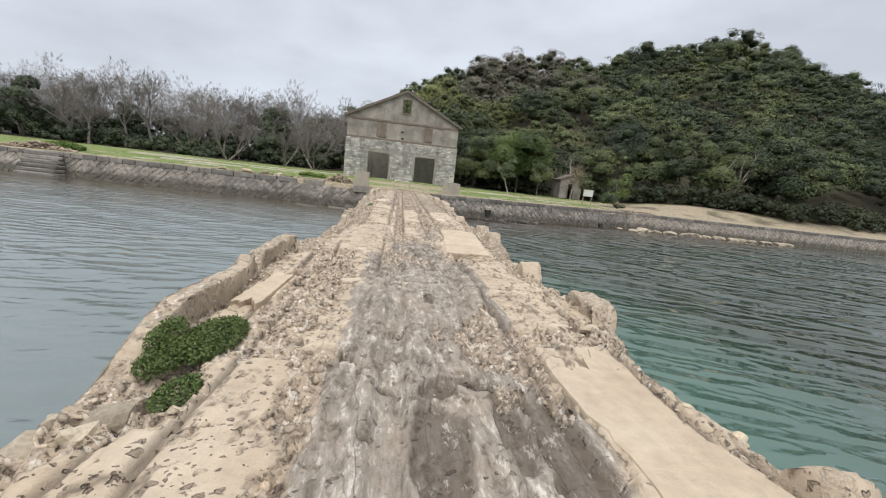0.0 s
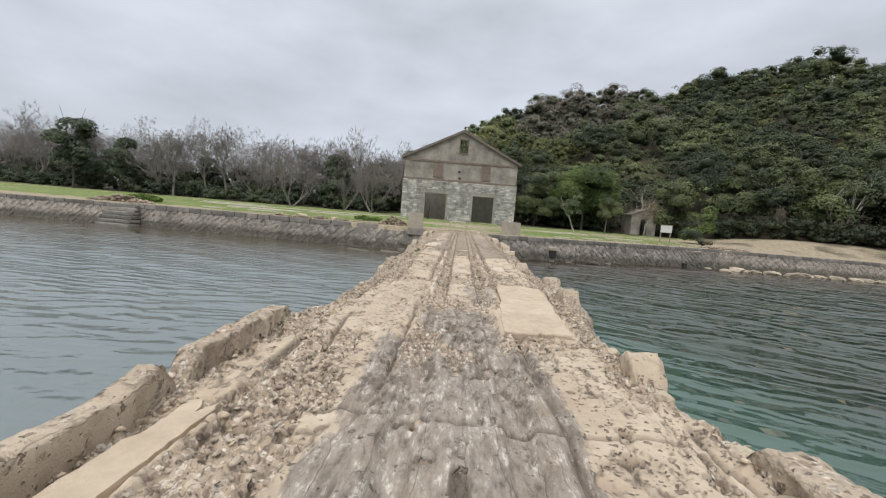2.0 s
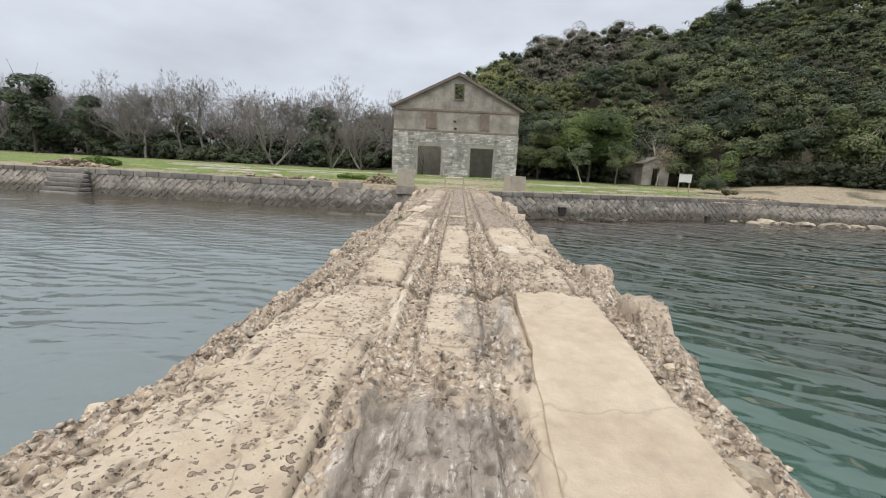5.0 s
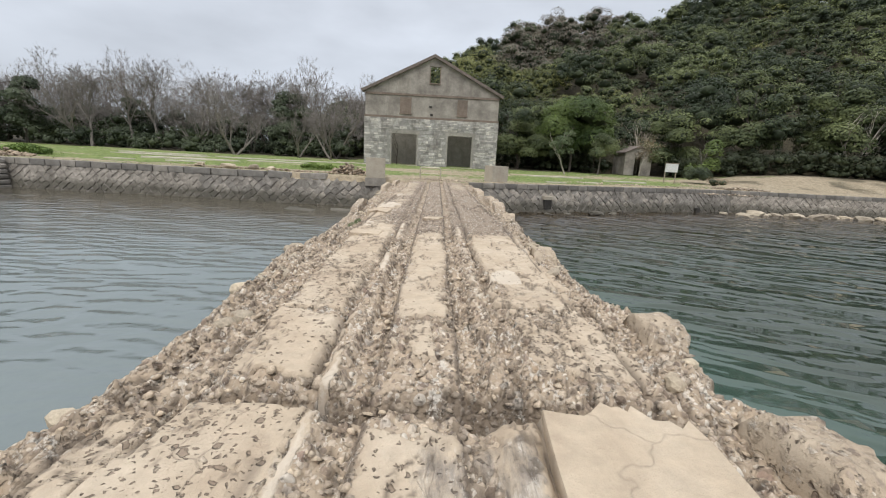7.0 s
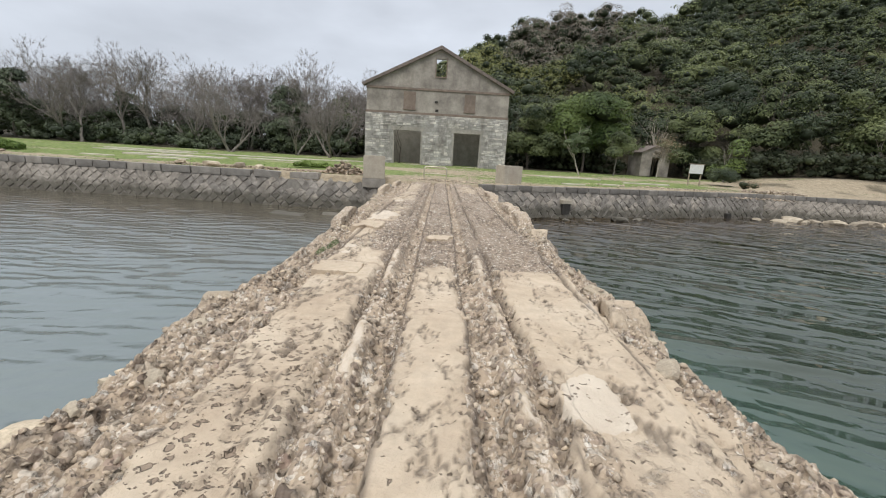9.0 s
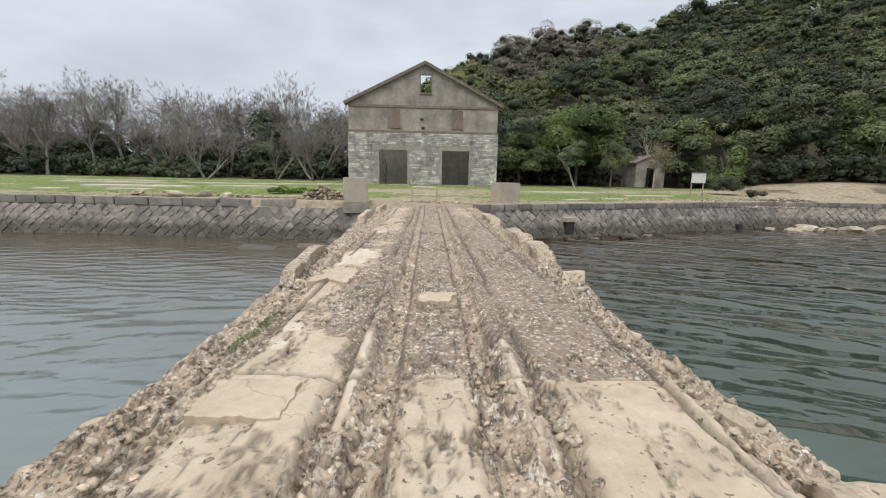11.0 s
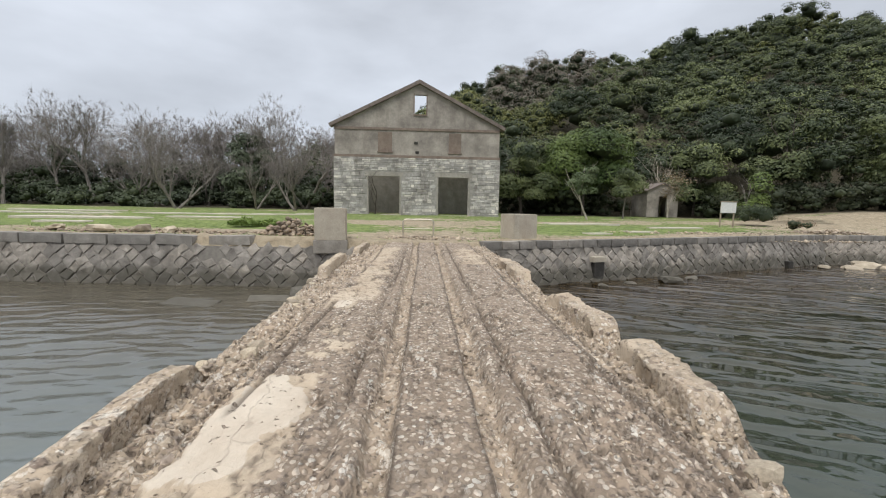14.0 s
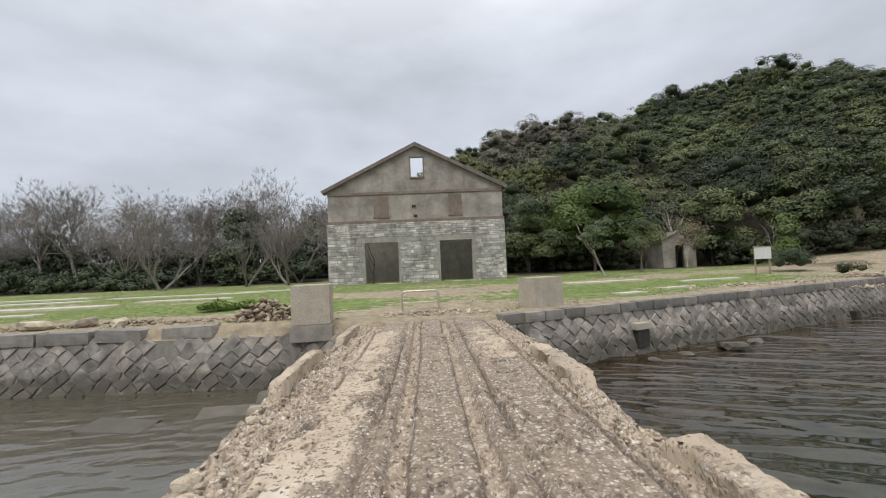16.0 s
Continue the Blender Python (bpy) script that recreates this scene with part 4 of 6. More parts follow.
def build_slabs(pier):
    """Pieces of smooth screed that still lie on the deck."""
    def slab(cx, cy, sx, sy, t, seed, rag=0.10, skew=0.0):
        n = 64
        ring = []
        for k in range(n):
            a = 2 * math.pi * k / n
            ca, sa = math.cos(a), math.sin(a)
            r = 1 / max(abs(ca), abs(sa)) * (1 - rag * (0.5 + noise.noise(Vector((ca * 1.6, sa * 1.6, seed))) + 0.45 * noise.noise(Vector((ca * 7, sa * 7, seed)))))
            ring.append((cx + sx / 2 * ca * r + skew * sa, cy + sy / 2 * sa * r))
        bm = bmesh.new()
        top = [bm.verts.new((x, y, t + 0.006 * noise.noise(Vector((x, y, 1))))) for x, y in ring]
        rim = [bm.verts.new((x + (x - cx) * 0.012, y + (y - cy) * 0.006, t - 0.018)) for x, y in ring]
        low = [bm.verts.new((x, y, -0.14)) for x, y in ring]
        bm.faces.new(top)
        for a, b in ((top, rim), (rim, low)):
            for k in range(n):
                bm.faces.new((a[k], b[k], b[(k + 1) % n], a[(k + 1) % n]))
        bmesh.ops.recalc_face_normals(bm, faces=bm.faces)
        return part("screed_slab", bm, M_PIER, pier)
    slab(1.75, 10.85, 1.02, 4.25, 0.035, 1, 0.13, 0.17)
    slab(1.95, 2.3, 0.9, 3.4, 0.012, 2, 0.3, -0.1)
    slab(-1.52, 5.4, 0.34, 1.7, -0.03, 3, 0.35, 0.05)
    slab(0.6, 21.68, 0.5, 0.6, 0.012, 5, 0.45, 0.1)
    slab(-0.98, 22.75, 0.62, 1.1, 0.03, 6, 0.5)
    slab(-0.8, 19.1, 0.7, 0.55, 0.02, 7, 0.2)


# ---- the sea walls ----
STONE_MESHES = []


def wall_stone_mesh(i):
    rng = random.Random(i)
    bm = bmesh.new()
    s = 0.305
    ring = [(s, 0), (0, s), (-s, 0), (0, -s)]
    ring = [(a + rng.uniform(-0.085, 0.085), b + rng.uniform(-0.085, 0.085)) for a, b in ring]
    back = [bm.verts.new((a, 0.03, b)) for a, b in ring]
    rim = [bm.verts.new((a * 0.95, -0.02, b * 0.95)) for a, b in ring]
    k = rng.uniform(0.74, 0.88)
    top = [bm.verts.new((a * k + rng.uniform(-0.02, 0.02), -0.045 + rng.uniform(-0.03, 0.025), b * k + rng.uniform(-0.02, 0.02))) for a, b in ring]
    for p, q in ((back, rim), (rim, top)):
        for j in range(4):
            bm.faces.new((p[j], p[(j + 1) % 4], q[(j + 1) % 4], q[j]))
    bm.faces.new(top)
    bmesh.ops.recalc_face_normals(bm, faces=bm.faces)
    me = bpy.data.meshes.new("stone")
    bm.to_mesh(me)
    bm.free()
    me.materials.append(M_WALLSTONE)
    return me


def build_sea_wall(name, a, b, label, parts_until, holes=()):
    """A battered wall of diamond-set stones from a to b along the water, facing the sea."""
    ax, ay, bx, by = *a, *b
    length = math.hypot(bx - ax, by - ay)
    turn = math.atan2(by - ay, bx - ax)
    top_z, lean = -0.28, 0.22
    root = Matrix.Translation((ax, ay, 0)) @ Matrix.Rotation(turn, 4, "Z")
    bm = bmesh.new()
    lo = 2.4
    vs = [bm.verts.new(root @ Vector(p)) for p in ((0, 0.04, top_z), (length, 0.04, top_z), (length, 0.04 - lean * lo, top_z - lo), (0, 0.04 - lean * lo, top_z - lo), (0, 0.6, top_z), (length, 0.6, top_z), (length, 0.6, top_z - lo), (0, 0.6, top_z - lo))]
    for f in ((0, 1, 2, 3), (4, 5, 1, 0), (5, 4, 7, 6), (0, 3, 7, 4), (1, 5, 6, 2), (3, 2, 6, 7)):
        bm.faces.new([vs[k] for k in f])
    bmesh.ops.recalc_face_normals(bm, faces=bm.faces)
    wall = part(name, bm, M_WALLBACK)
    tagged(wall, label, "sea wall", kind="structure")
    if not STONE_MESHES:
        STONE_MESHES.extend(wall_stone_mesh(k) for k in range(14))
    rng = random.Random(len(name))
    tilt = math.atan(lean)
    rest_v, rest_f = [], []
    rows = int(2.1 / 0.3) + 1
    for r in range(rows):
        h = 0.12 + r * 0.3
        for c in range(int(length / 0.6)):
            s = 0.3 + c * 0.6 + (0.3 if r % 2 else 0)
            if s > length - 0.2 or any(abs(s - hs) < hw and abs(h - hh) < hv for hs, hh, hw, hv in holes):
                continue
            m = root @ Matrix.Translation((s, 0.04 - lean * h, top_z - h)) @ Matrix.Rotation(-tilt, 4, "X") @ Matrix.Rotation(rng.uniform(-0.2, 0.2), 4, "Y")
            me = rng.choice(STONE_MESHES)
            if parts_until[0] < s < parts_until[1] and h < 1.75:
                placed("stone", me, wall, m)
            else:
                o = len(rest_v)
                rest_v.extend(m @ v.co for v in me.vertices)
                rest_f.extend([o + k for k in p.vertices] for p in me.polygons)
    if rest_v:
        rest = mesh_object("far_stones", rest_v, rest_f, M_WALLSTONE, wall, "grey wall stones set in a diamond pattern")
        rest["kind"] = "stuff"
    return wall, root, length


def coping(wall, root, s0, s1, h=0.34, depth=0.55, dz=0.0, tilt=0.0, turn=0.0, out=0.06, seed=0):
    bm = rough_block_bm(s1 - s0 - 0.03, depth, h, 0.02, 2, seed, 2.0)
    ob = part("coping_stone", bm, M_COPING, wall)
    ob.matrix_basis = root @ pose((s0 + s1) / 2, depth / 2 - out, -0.28 + dz, 0, tilt, turn)
    return ob


# ---- trees ----
def leaf_quads(points, normals, size, rng):
    """One small bent leaf spray (two triangles) at each point."""
    n = len(points)
    t = rng.normal(size=(n, 3))
    nn = normals + 0.3 * rng.normal(size=(n, 3))
    nn /= np.linalg.norm(nn, axis=1)[:, None] + 1e-9
    t -= nn * (t * nn).sum(1)[:, None]
    t /= np.linalg.norm(t, axis=1)[:, None] + 1e-9
    b = np.cross(nn, t)
    s = (size * (0.6 + 0.8 * rng.rand(n)))[:, None]
    a0, a1 = points - t * s, points + t * s
    l, r = points + b * s * 0.55 + nn * s * 0.12, points - b * s * 0.55 + nn * s * 0.12
    v = np.stack([a0, r, a1, l], 1).reshape(-1, 3)
    f = np.arange(n * 4).reshape(n, 4)
    return v, f


def crown_points(rng, lobes, per, flat=0.8):
    """Points on the outside of a heap of uneven lobes, thinned where lobes hide each other."""
    ps, ns = [], []
    for c, r in lobes:
        per_lobe = max(8, int(per * r * r / 1.4))
        d = rng.normal(size=(per_lobe, 3))
        d /= np.linalg.norm(d, axis=1)[:, None]
        d[:, 2] = np.where(d[:, 2] < -0.35, -d[:, 2], d[:, 2])
        rad = r * (0.78 + 0.3 * rng.rand(per_lobe))[:, None]
        ps.append(c + d * rad * np.array([1, 1, flat]))
        ns.append(d + np.array([0, 0, 0.35]))
    p, n = np.concatenate(ps), np.concatenate(ns)
    keep = np.ones(len(p), bool)
    keep &= ~((n[:, 1] > 0.25) & (rng.rand(len(p)) < 0.6))
    for c, r in lobes:
        keep &= np.linalg.norm((p - c) / np.array([1, 1, flat]), axis=1) > r * 0.66
    return p[keep], n[keep]


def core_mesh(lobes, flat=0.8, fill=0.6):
    """The inside of a crown, coloured dark as the shade between leaves; it also stops light from passing."""
    bm = bmesh.new()
    for i, (c, r) in enumerate(lobes):
        if i % 2 and len(lobes) > 9 and fill > 0.55:
            continue
        bmesh.ops.create_icosphere(bm, subdivisions=1, radius=r * fill, matrix=Matrix.Translation(c) @ Matrix.Diagonal((1, 1, flat, 1)))
    v = np.array([x.co[:] for x in bm.verts])
    bm.verts.index_update()
    f = np.array([[q.index for q in x.verts] for x in bm.faces])
    bm.free()
    return v, f


def tube(path, radii, sides, verts, faces):
    """Append a tapered tube along path."""
    o = len(verts)
    for i, p in enumerate(path):
        d = (path[min(i + 1, len(path) - 1)] - path[max(i - 1, 0)]).normalized()
        u = d.orthogonal().normalized()
        w = d.cross(u)
        for k in range(sides):
            a = 2 * math.pi * k / sides
            verts.append(p + (u * math.cos(a) + w * math.sin(a)) * radii[i])
    for i in range(len(path) - 1):
        for k in range(sides):
            q = (k + 1) % sides
            faces.append((o + i * sides + k, o + i * sides + q, o + (i + 1) * sides + q, o + (i + 1) * sides + k))


def branch(rng, p, d, length, radius, level, verts, faces, tips, bend=0.25, spread=0.75, up=0.25, levels=4, sides=6, twig=3):
    n = (4, 3, 3, 2, 2, 2)[level]
    path, radii = [p.copy()], [radius]
    for i in range(n):
        d = (d + Vector((rng.uniform(-1, 1), rng.uniform(-1, 1), rng.uniform(-0.6, 1))) * bend * 0.5 + Vector((0, 0, up * 0.15))).normalized()
        p = p + d * (length / n)
        path.append(p.copy())
        radii.append(radius * (1 - 0.55 * (i + 1) / n))
    tube(path, radii, max(3, sides - 2 * level), verts, faces)
    if level >= levels:
        tips.append((p, d))
        return
    kids = twig if level else twig + 1
    for k in range(kids):
        at = 1.0 if k == 0 else rng.uniform(0.35, 0.95)
        i = min(n - 1, int(at * n))
        start = path[i].lerp(path[i + 1], at * n - i) if at < 1 else path[-1]
        axis = Vector((rng.uniform(-1, 1), rng.uniform(-1, 1), rng.uniform(-0.2, 0.7))).normalized()
        nd = (d + axis * spread * rng.uniform(0.6, 1.25)).normalized()
        branch(rng, start, nd, length * rng.uniform(0.55, 0.78), radius * 0.45 * rng.uniform(0.75, 1.1), level + 1, verts, faces, tips, bend, spread, up, levels, sides, twig)


def tree_root(name, label, category, group=""):
    ob = new(name)
    return tagged(ob, label, category, group)


def twig_slivers(tips, per, length, width, rng):
    """Fine twigs: long thin slivers spreading from the branch tips."""
    p = np.repeat(np.array([q[0][:] for q in tips]), per, 0)
    d = np.repeat(np.array([q[1][:] for q in tips]), per, 0) + 0.75 * rng.normal(size=(len(p), 3)) + np.array([0, 0, 0.2])
    d /= np.linalg.norm(d, axis=1)[:, None]
    ln = length * (0.4 + 0.9 * rng.rand(len(p)))[:, None]
    side = np.cross(d, rng.normal(size=(len(p), 3)))
    side /= np.linalg.norm(side, axis=1)[:, None] + 1e-9
    start = p - d * ln * 0.4 * rng.rand(len(p))[:, None]
    v = np.stack([start - side * width, start + side * width, start + d * ln], 1).reshape(-1, 3)
    return v, np.arange(len(p) * 3).reshape(-1, 3)


def bare_tree(seed, height, mat=None, levels=4, name="bare_tree", stems=1, twig=3, label="leafless grey winter tree at the edge of the wood", haze=15):
    rng = random.Random(seed)
    root = tree_root(name, label, "tree", "bare trees along the wood's edge")
    verts, faces, tips = [], [], []
    for s in range(stems):
        d = Vector((rng.uniform(-0.25, 0.25), rng.uniform(-0.25, 0.25), 1)) if stems == 1 else Vector((rng.uniform(-0.75, 0.75), rng.uniform(-0.5, 0.5), 1))
        branch(rng, Vector((0, 0, -0.3)), d.normalized(), height * 0.40, height * 0.019, 0, verts, faces, tips, 0.4, 0.75, 0.3, levels, 7, twig)
    mesh_object("trunk", verts, faces, mat or M_BARK, root)
    if haze:
        v, f = twig_slivers(tips, haze, height * 0.07, 0.0075, np.random.RandomState(seed))
        mesh_object("twig_crown", v, f, M_DRY if name == "withered_tree" else M_TWIG, root)
    return root, tips


def leafy_tree(seed, height, spread, lobes_n, leaf, per=420, leaf_size=0.17, name="evergreen_tree", label="dense dark evergreen tree with a rounded crown", lean=0.0, bark=None, clear=0.12, group="evergreen trees at the foot of the hill"):
    rng, prng = np.random.RandomState(seed), random.Random(seed)
    root = tree_root(name, label, "tree", group)
    verts, faces, tips = [], [], []
    branch(prng, Vector((0, 0, -0.3)), Vector((lean, 0, 1)).normalized(), height * 0.6, height * 0.022, 0, verts, faces, tips, 0.25, 0.75, 0.3, 2, 7, 3)
    mesh_object("trunk", verts, faces, bark or M_BARK_DARK, root)
    lobes = []
    cx = lean * height * 0.6
    for k in range(lobes_n):
        a, q = rng.rand() * 6.283, rng.rand() ** 0.6
        z = height * (clear + (1 - clear) * (0.12 + 0.78 * rng.rand()))
        w = spread * (1 - 0.45 * abs((z / height - clear) / (1 - clear) - 0.4))
        lobes.append((np.array([cx * z / height + w * 0.68 * q * math.cos(a), w * 0.68 * q * math.sin(a), z]), spread * (0.24 + 0.2 * rng.rand())))
    p, n = crown_points(rng, lobes, per)
    v, f = leaf_quads(p, n, leaf_size, rng)
    crown = mesh_object("crown", v, f, leaf, root)
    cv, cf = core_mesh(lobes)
    mesh_object("inner_foliage", cv, cf, M_CROWN_SHADE, crown)
    return root


def at_ground(x, y, rz=0.0, s=1.0, sink=0.0):
    return Matrix.Translation((x, y, float(ground_z(x, y)) - sink)) @ Matrix.Rotation(rz, 4, "Z") @ Matrix.Diagonal((s, s, s, 1))


def place_copies(src, spots):
    """The first spot takes the thing itself, the others copies."""
    for i, (x, y, rz, s) in enumerate(spots):
        m = at_ground(x, y, rz, s)
        if i == 0:
            src.matrix_basis = m
        else:
            ob = copy_thing(src, Matrix.Identity(4))
            ob.matrix_basis = m


class Foliage:
    """Gathers many crowns into one sheet of leaves and one of dense insides coloured as shade."""

    def __init__(self):
        self.v, self.f, self.cv, self.cf, self.tone, self.o, self.co = [], [], [], [], [], 0, 0

    def add(self, lobes, per, size, rng, tone=0.0, flat=0.8, fill=0.6):
        p, n = crown_points(rng, lobes, per, flat)
        v, f = leaf_quads(p, n, size, rng)
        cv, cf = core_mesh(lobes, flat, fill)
        self.tone.append(np.full(len(v), tone))
        self.v.append(v), self.f.append(f + self.o), self.cv.append(cv), self.cf.append(cf + self.co)
        self.o += len(v)
        self.co += len(cv)

    def finish(self, name, mat, label, category):
        ob = mesh_object(name, np.concatenate(self.v), np.concatenate(self.f), mat, attrs={"tone": np.concatenate(self.tone)})
        tagged(ob, label, category, kind="stuff")
        core = mesh_object("inner_foliage", np.concatenate(self.cv), np.concatenate(self.cf), M_CROWN_SHADE, ob)
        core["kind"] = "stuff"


def build_hill_wood():
    """The closed wood on the hill, with winter-brown and yellow-green stretches."""
    rng = np.random.RandomState(77)
    woods = {"hill_wood": (Foliage(), M_LEAF, "dense dark green evergreen wood covering the hill"),
             "brown_wood": (Foliage(), M_LEAF_BROWN, "leafless brown wood high on the hill"),
             "yellow_wood": (Foliage(), M_LEAF_YELLOW, "yellow-green trees on the slope behind the house"),
             "foot_shrubs": (Foliage(), M_LEAF_FOOT_SHADE, "shrubs closing the foot of the wood, coloured dark as shade under the trees")}
    spots = {}
    for _ in range(9000):
        y = 58 + 140 * rng.rand() ** 1.05
        x = rng.uniform(-30, 30 + 1.12 * y)
        if y < np.interp(x, *FOOT) + 1 or x > 20 + 1.12 * y:
            continue
        r = (2.8 + 4.2 * rng.rand() ** 1.2) * (1 + 0.002 * (y - 60))
        gap = 0.6 + 1.12 * r
        key = (int(x // 6), int(y // 6))
        near = [q for a in (-1, 0, 1) for b in (-1, 0, 1) for q in spots.get((key[0] + a, key[1] + b), ())]
        if any((x - q[0]) ** 2 + (y - q[1]) ** 2 < gap * gap for q in near):
            continue
        spots.setdefault(key, []).append((x, y))
        g = float(ground_z(x, y))
        h = 2.6 + 2.6 * rng.rand() + 0.8 * r
        # a broad dome of clumps, in tiers, over an inside coloured dark as shade
        lobes = [(np.array([x, y, g + h - 0.72 * r]), 0.72 * r)]
        for k in range(9 + int(r * 1.7)):
            a, q = rng.rand() * 6.283, rng.rand() ** 0.45
            top = math.sqrt(max(0.0, 1 - 0.95 * q * q))
            lobes.append((np.array([x + r * q * math.cos(a), y + r * q * math.sin(a), g + h + r * (1.0 * top - 1.1) + 0.12 * r * rng.normal()]), r * (0.2 + 0.22 * rng.rand() ** 1.5)))
        which = "hill_wood"
        if 132 < y and 22 < x < 66 and fbm(x, y, 0.06, 91) > 0.3:
            which = "brown_wood"
        elif 105 < y < 165 and 8 < x < 32 and fbm(x, y, 0.08, 92) > 0.4:
            which = "yellow_wood"
        elif rng.rand() < 0.035:
            which = "yellow_wood"
        woods[which][0].add(lobes, int(np.interp(y, [60, 80, 120, 185], [130, 88, 46, 33])), np.interp(y, [60, 185], [0.14, 0.27]), rng, float(np.clip(0.17 * rng.normal(), -0.3, 0.36)) + 0.05, 0.7, 0.5 if y < 140 else 0.76)
    for _ in range(210):
        x = rng.uniform(8.5, 75)
        y = float(np.interp(x, *FOOT)) + rng.uniform(-3.2, 2.5)
        if 25 < x < 34 and y < 77:
            continue
        g = float(ground_z(x, y))
        lobes = [(np.array([x + rng.uniform(-0.9, 0.9), y + rng.uniform(-0.6, 0.6), g + rng.uniform(0.3, 2.4)]), 0.55 + 0.6 * rng.rand()) for _ in range(5)]
        # tone lowered as well, part of the painted shade under the trees
        woods["foot_shrubs"][0].add(lobes, 90, 0.12, rng, -0.1, 0.8, 0.5)
    for name, (heap, mat, label) in woods.items():
        heap.finish(name, mat, label, "wood")


def build_left_wood():
    """Bare grey trees over a dark evergreen hedge beyond the grass."""
    kinds = [bare_tree(101 + k, h, None, 4, stems=st, twig=tw)[0] for k, (h, st, tw) in enumerate(((11.0, 1, 4), (9.5, 2, 3), (12.0, 1, 4), (9.0, 3, 3), (10.5, 2, 3)))]
    rng = random.Random(8)
    spots = [[] for _ in kinds]
    for i in range(62):
        x = -108 + i * 1.66 + rng.uniform(-1.2, 1.2)
        y = 73 + rng.uniform(0, 17) + 0.03 * abs(x + 40)
        if x > -11:
            y += 12
        spots[i % len(kinds)].append((x, y, rng.uniform(0, 6.28), rng.uniform(0.95, 1.3)))
    spots[3].insert(0, (-26.6, 68.5, 0.4, 1.05))
    spots[1].insert(0, (-13.6, 68.0, 2.0, 0.85))
    spots[1].append((-18.5, 69.5, 4.0, 0.8))
    for src, sp in zip(kinds, spots):
        place_copies(src, sp)
    r = np.random.RandomState(12)
    heap, tall = Foliage(), Foliage()
    for i in range(300):
        x, y = r.uniform(-125, -9 if i % 4 else 4), 73.5 + 20 * r.rand() ** 1.3
        if x > -10.5:
            y = r.uniform(80, 96)
        g = float(ground_z(x, y))
        h = r.uniform(1.6, 5.2) * (1.0 if y > 76 else 0.6)
        w = 0.7 + 1.2 * r.rand()
        lobes = [(np.array([x + w * r.uniform(-1, 1), y + w * r.uniform(-1, 1), g + h * r.uniform(0.1, 0.9)]), 0.5 + 0.7 * r.rand()) for _ in range(6)]
        (tall if r.rand() < 0.12 else heap).add(lobes, 85, 0.13, r, 0.0, 0.8, 0.55)
    for i in range(170):
        x, y = r.uniform(-130, 2), r.uniform(86, 97)
        g = float(ground_z(x, y))
        lobes = [(np.array([x + r.uniform(-1.8, 1.8), y + r.uniform(-1, 1), g + r.uniform(0.5, 6.0)]), 1.0 + 0.9 * r.rand()) for _ in range(5)]
        heap.add(lobes, 60, 0.2, r, 0.0, 0.8, 0.6)
    heap.finish("undergrowth", M_LEAF_DARK, "dark evergreen undergrowth between the bare trees", "bushes")
    tall.finish("green_undergrowth", M_LEAF, "green bushes among the bare trees", "bushes")
    tw = Foliage()
    for i in range(440):
        x, y = r.uniform(-125, -5), r.uniform(76, 98)
        g = float(ground_z(x, y))
        lobes = [(np.array([x + r.uniform(-2, 2), y + r.uniform(-1, 1), g + r.uniform(3.0, 10.5)]), 0.9 + 0.9 * r.rand()) for _ in range(5)]
        p, n = crown_points(r, lobes, 52)
        v, f = leaf_quads(p, n, 0.36, r)
        v = v.reshape(-1, 4, 3)
        c = v.mean(1, keepdims=True)
        v[:, 1] = c[:, 0] + (v[:, 1] - c[:, 0]) * 0.10
        v[:, 3] = c[:, 0] + (v[:, 3] - c[:, 0]) * 0.10
        tw.v.append(v.reshape(-1, 3)), tw.f.append(f + tw.o)
        tw.o += len(p) * 4
    ob = mesh_object("far_twigs", np.concatenate(tw.v), np.concatenate(tw.f), M_TWIG)
    tagged(ob, "tangle of bare grey twigs deeper in the wood", "wood", kind="stuff")


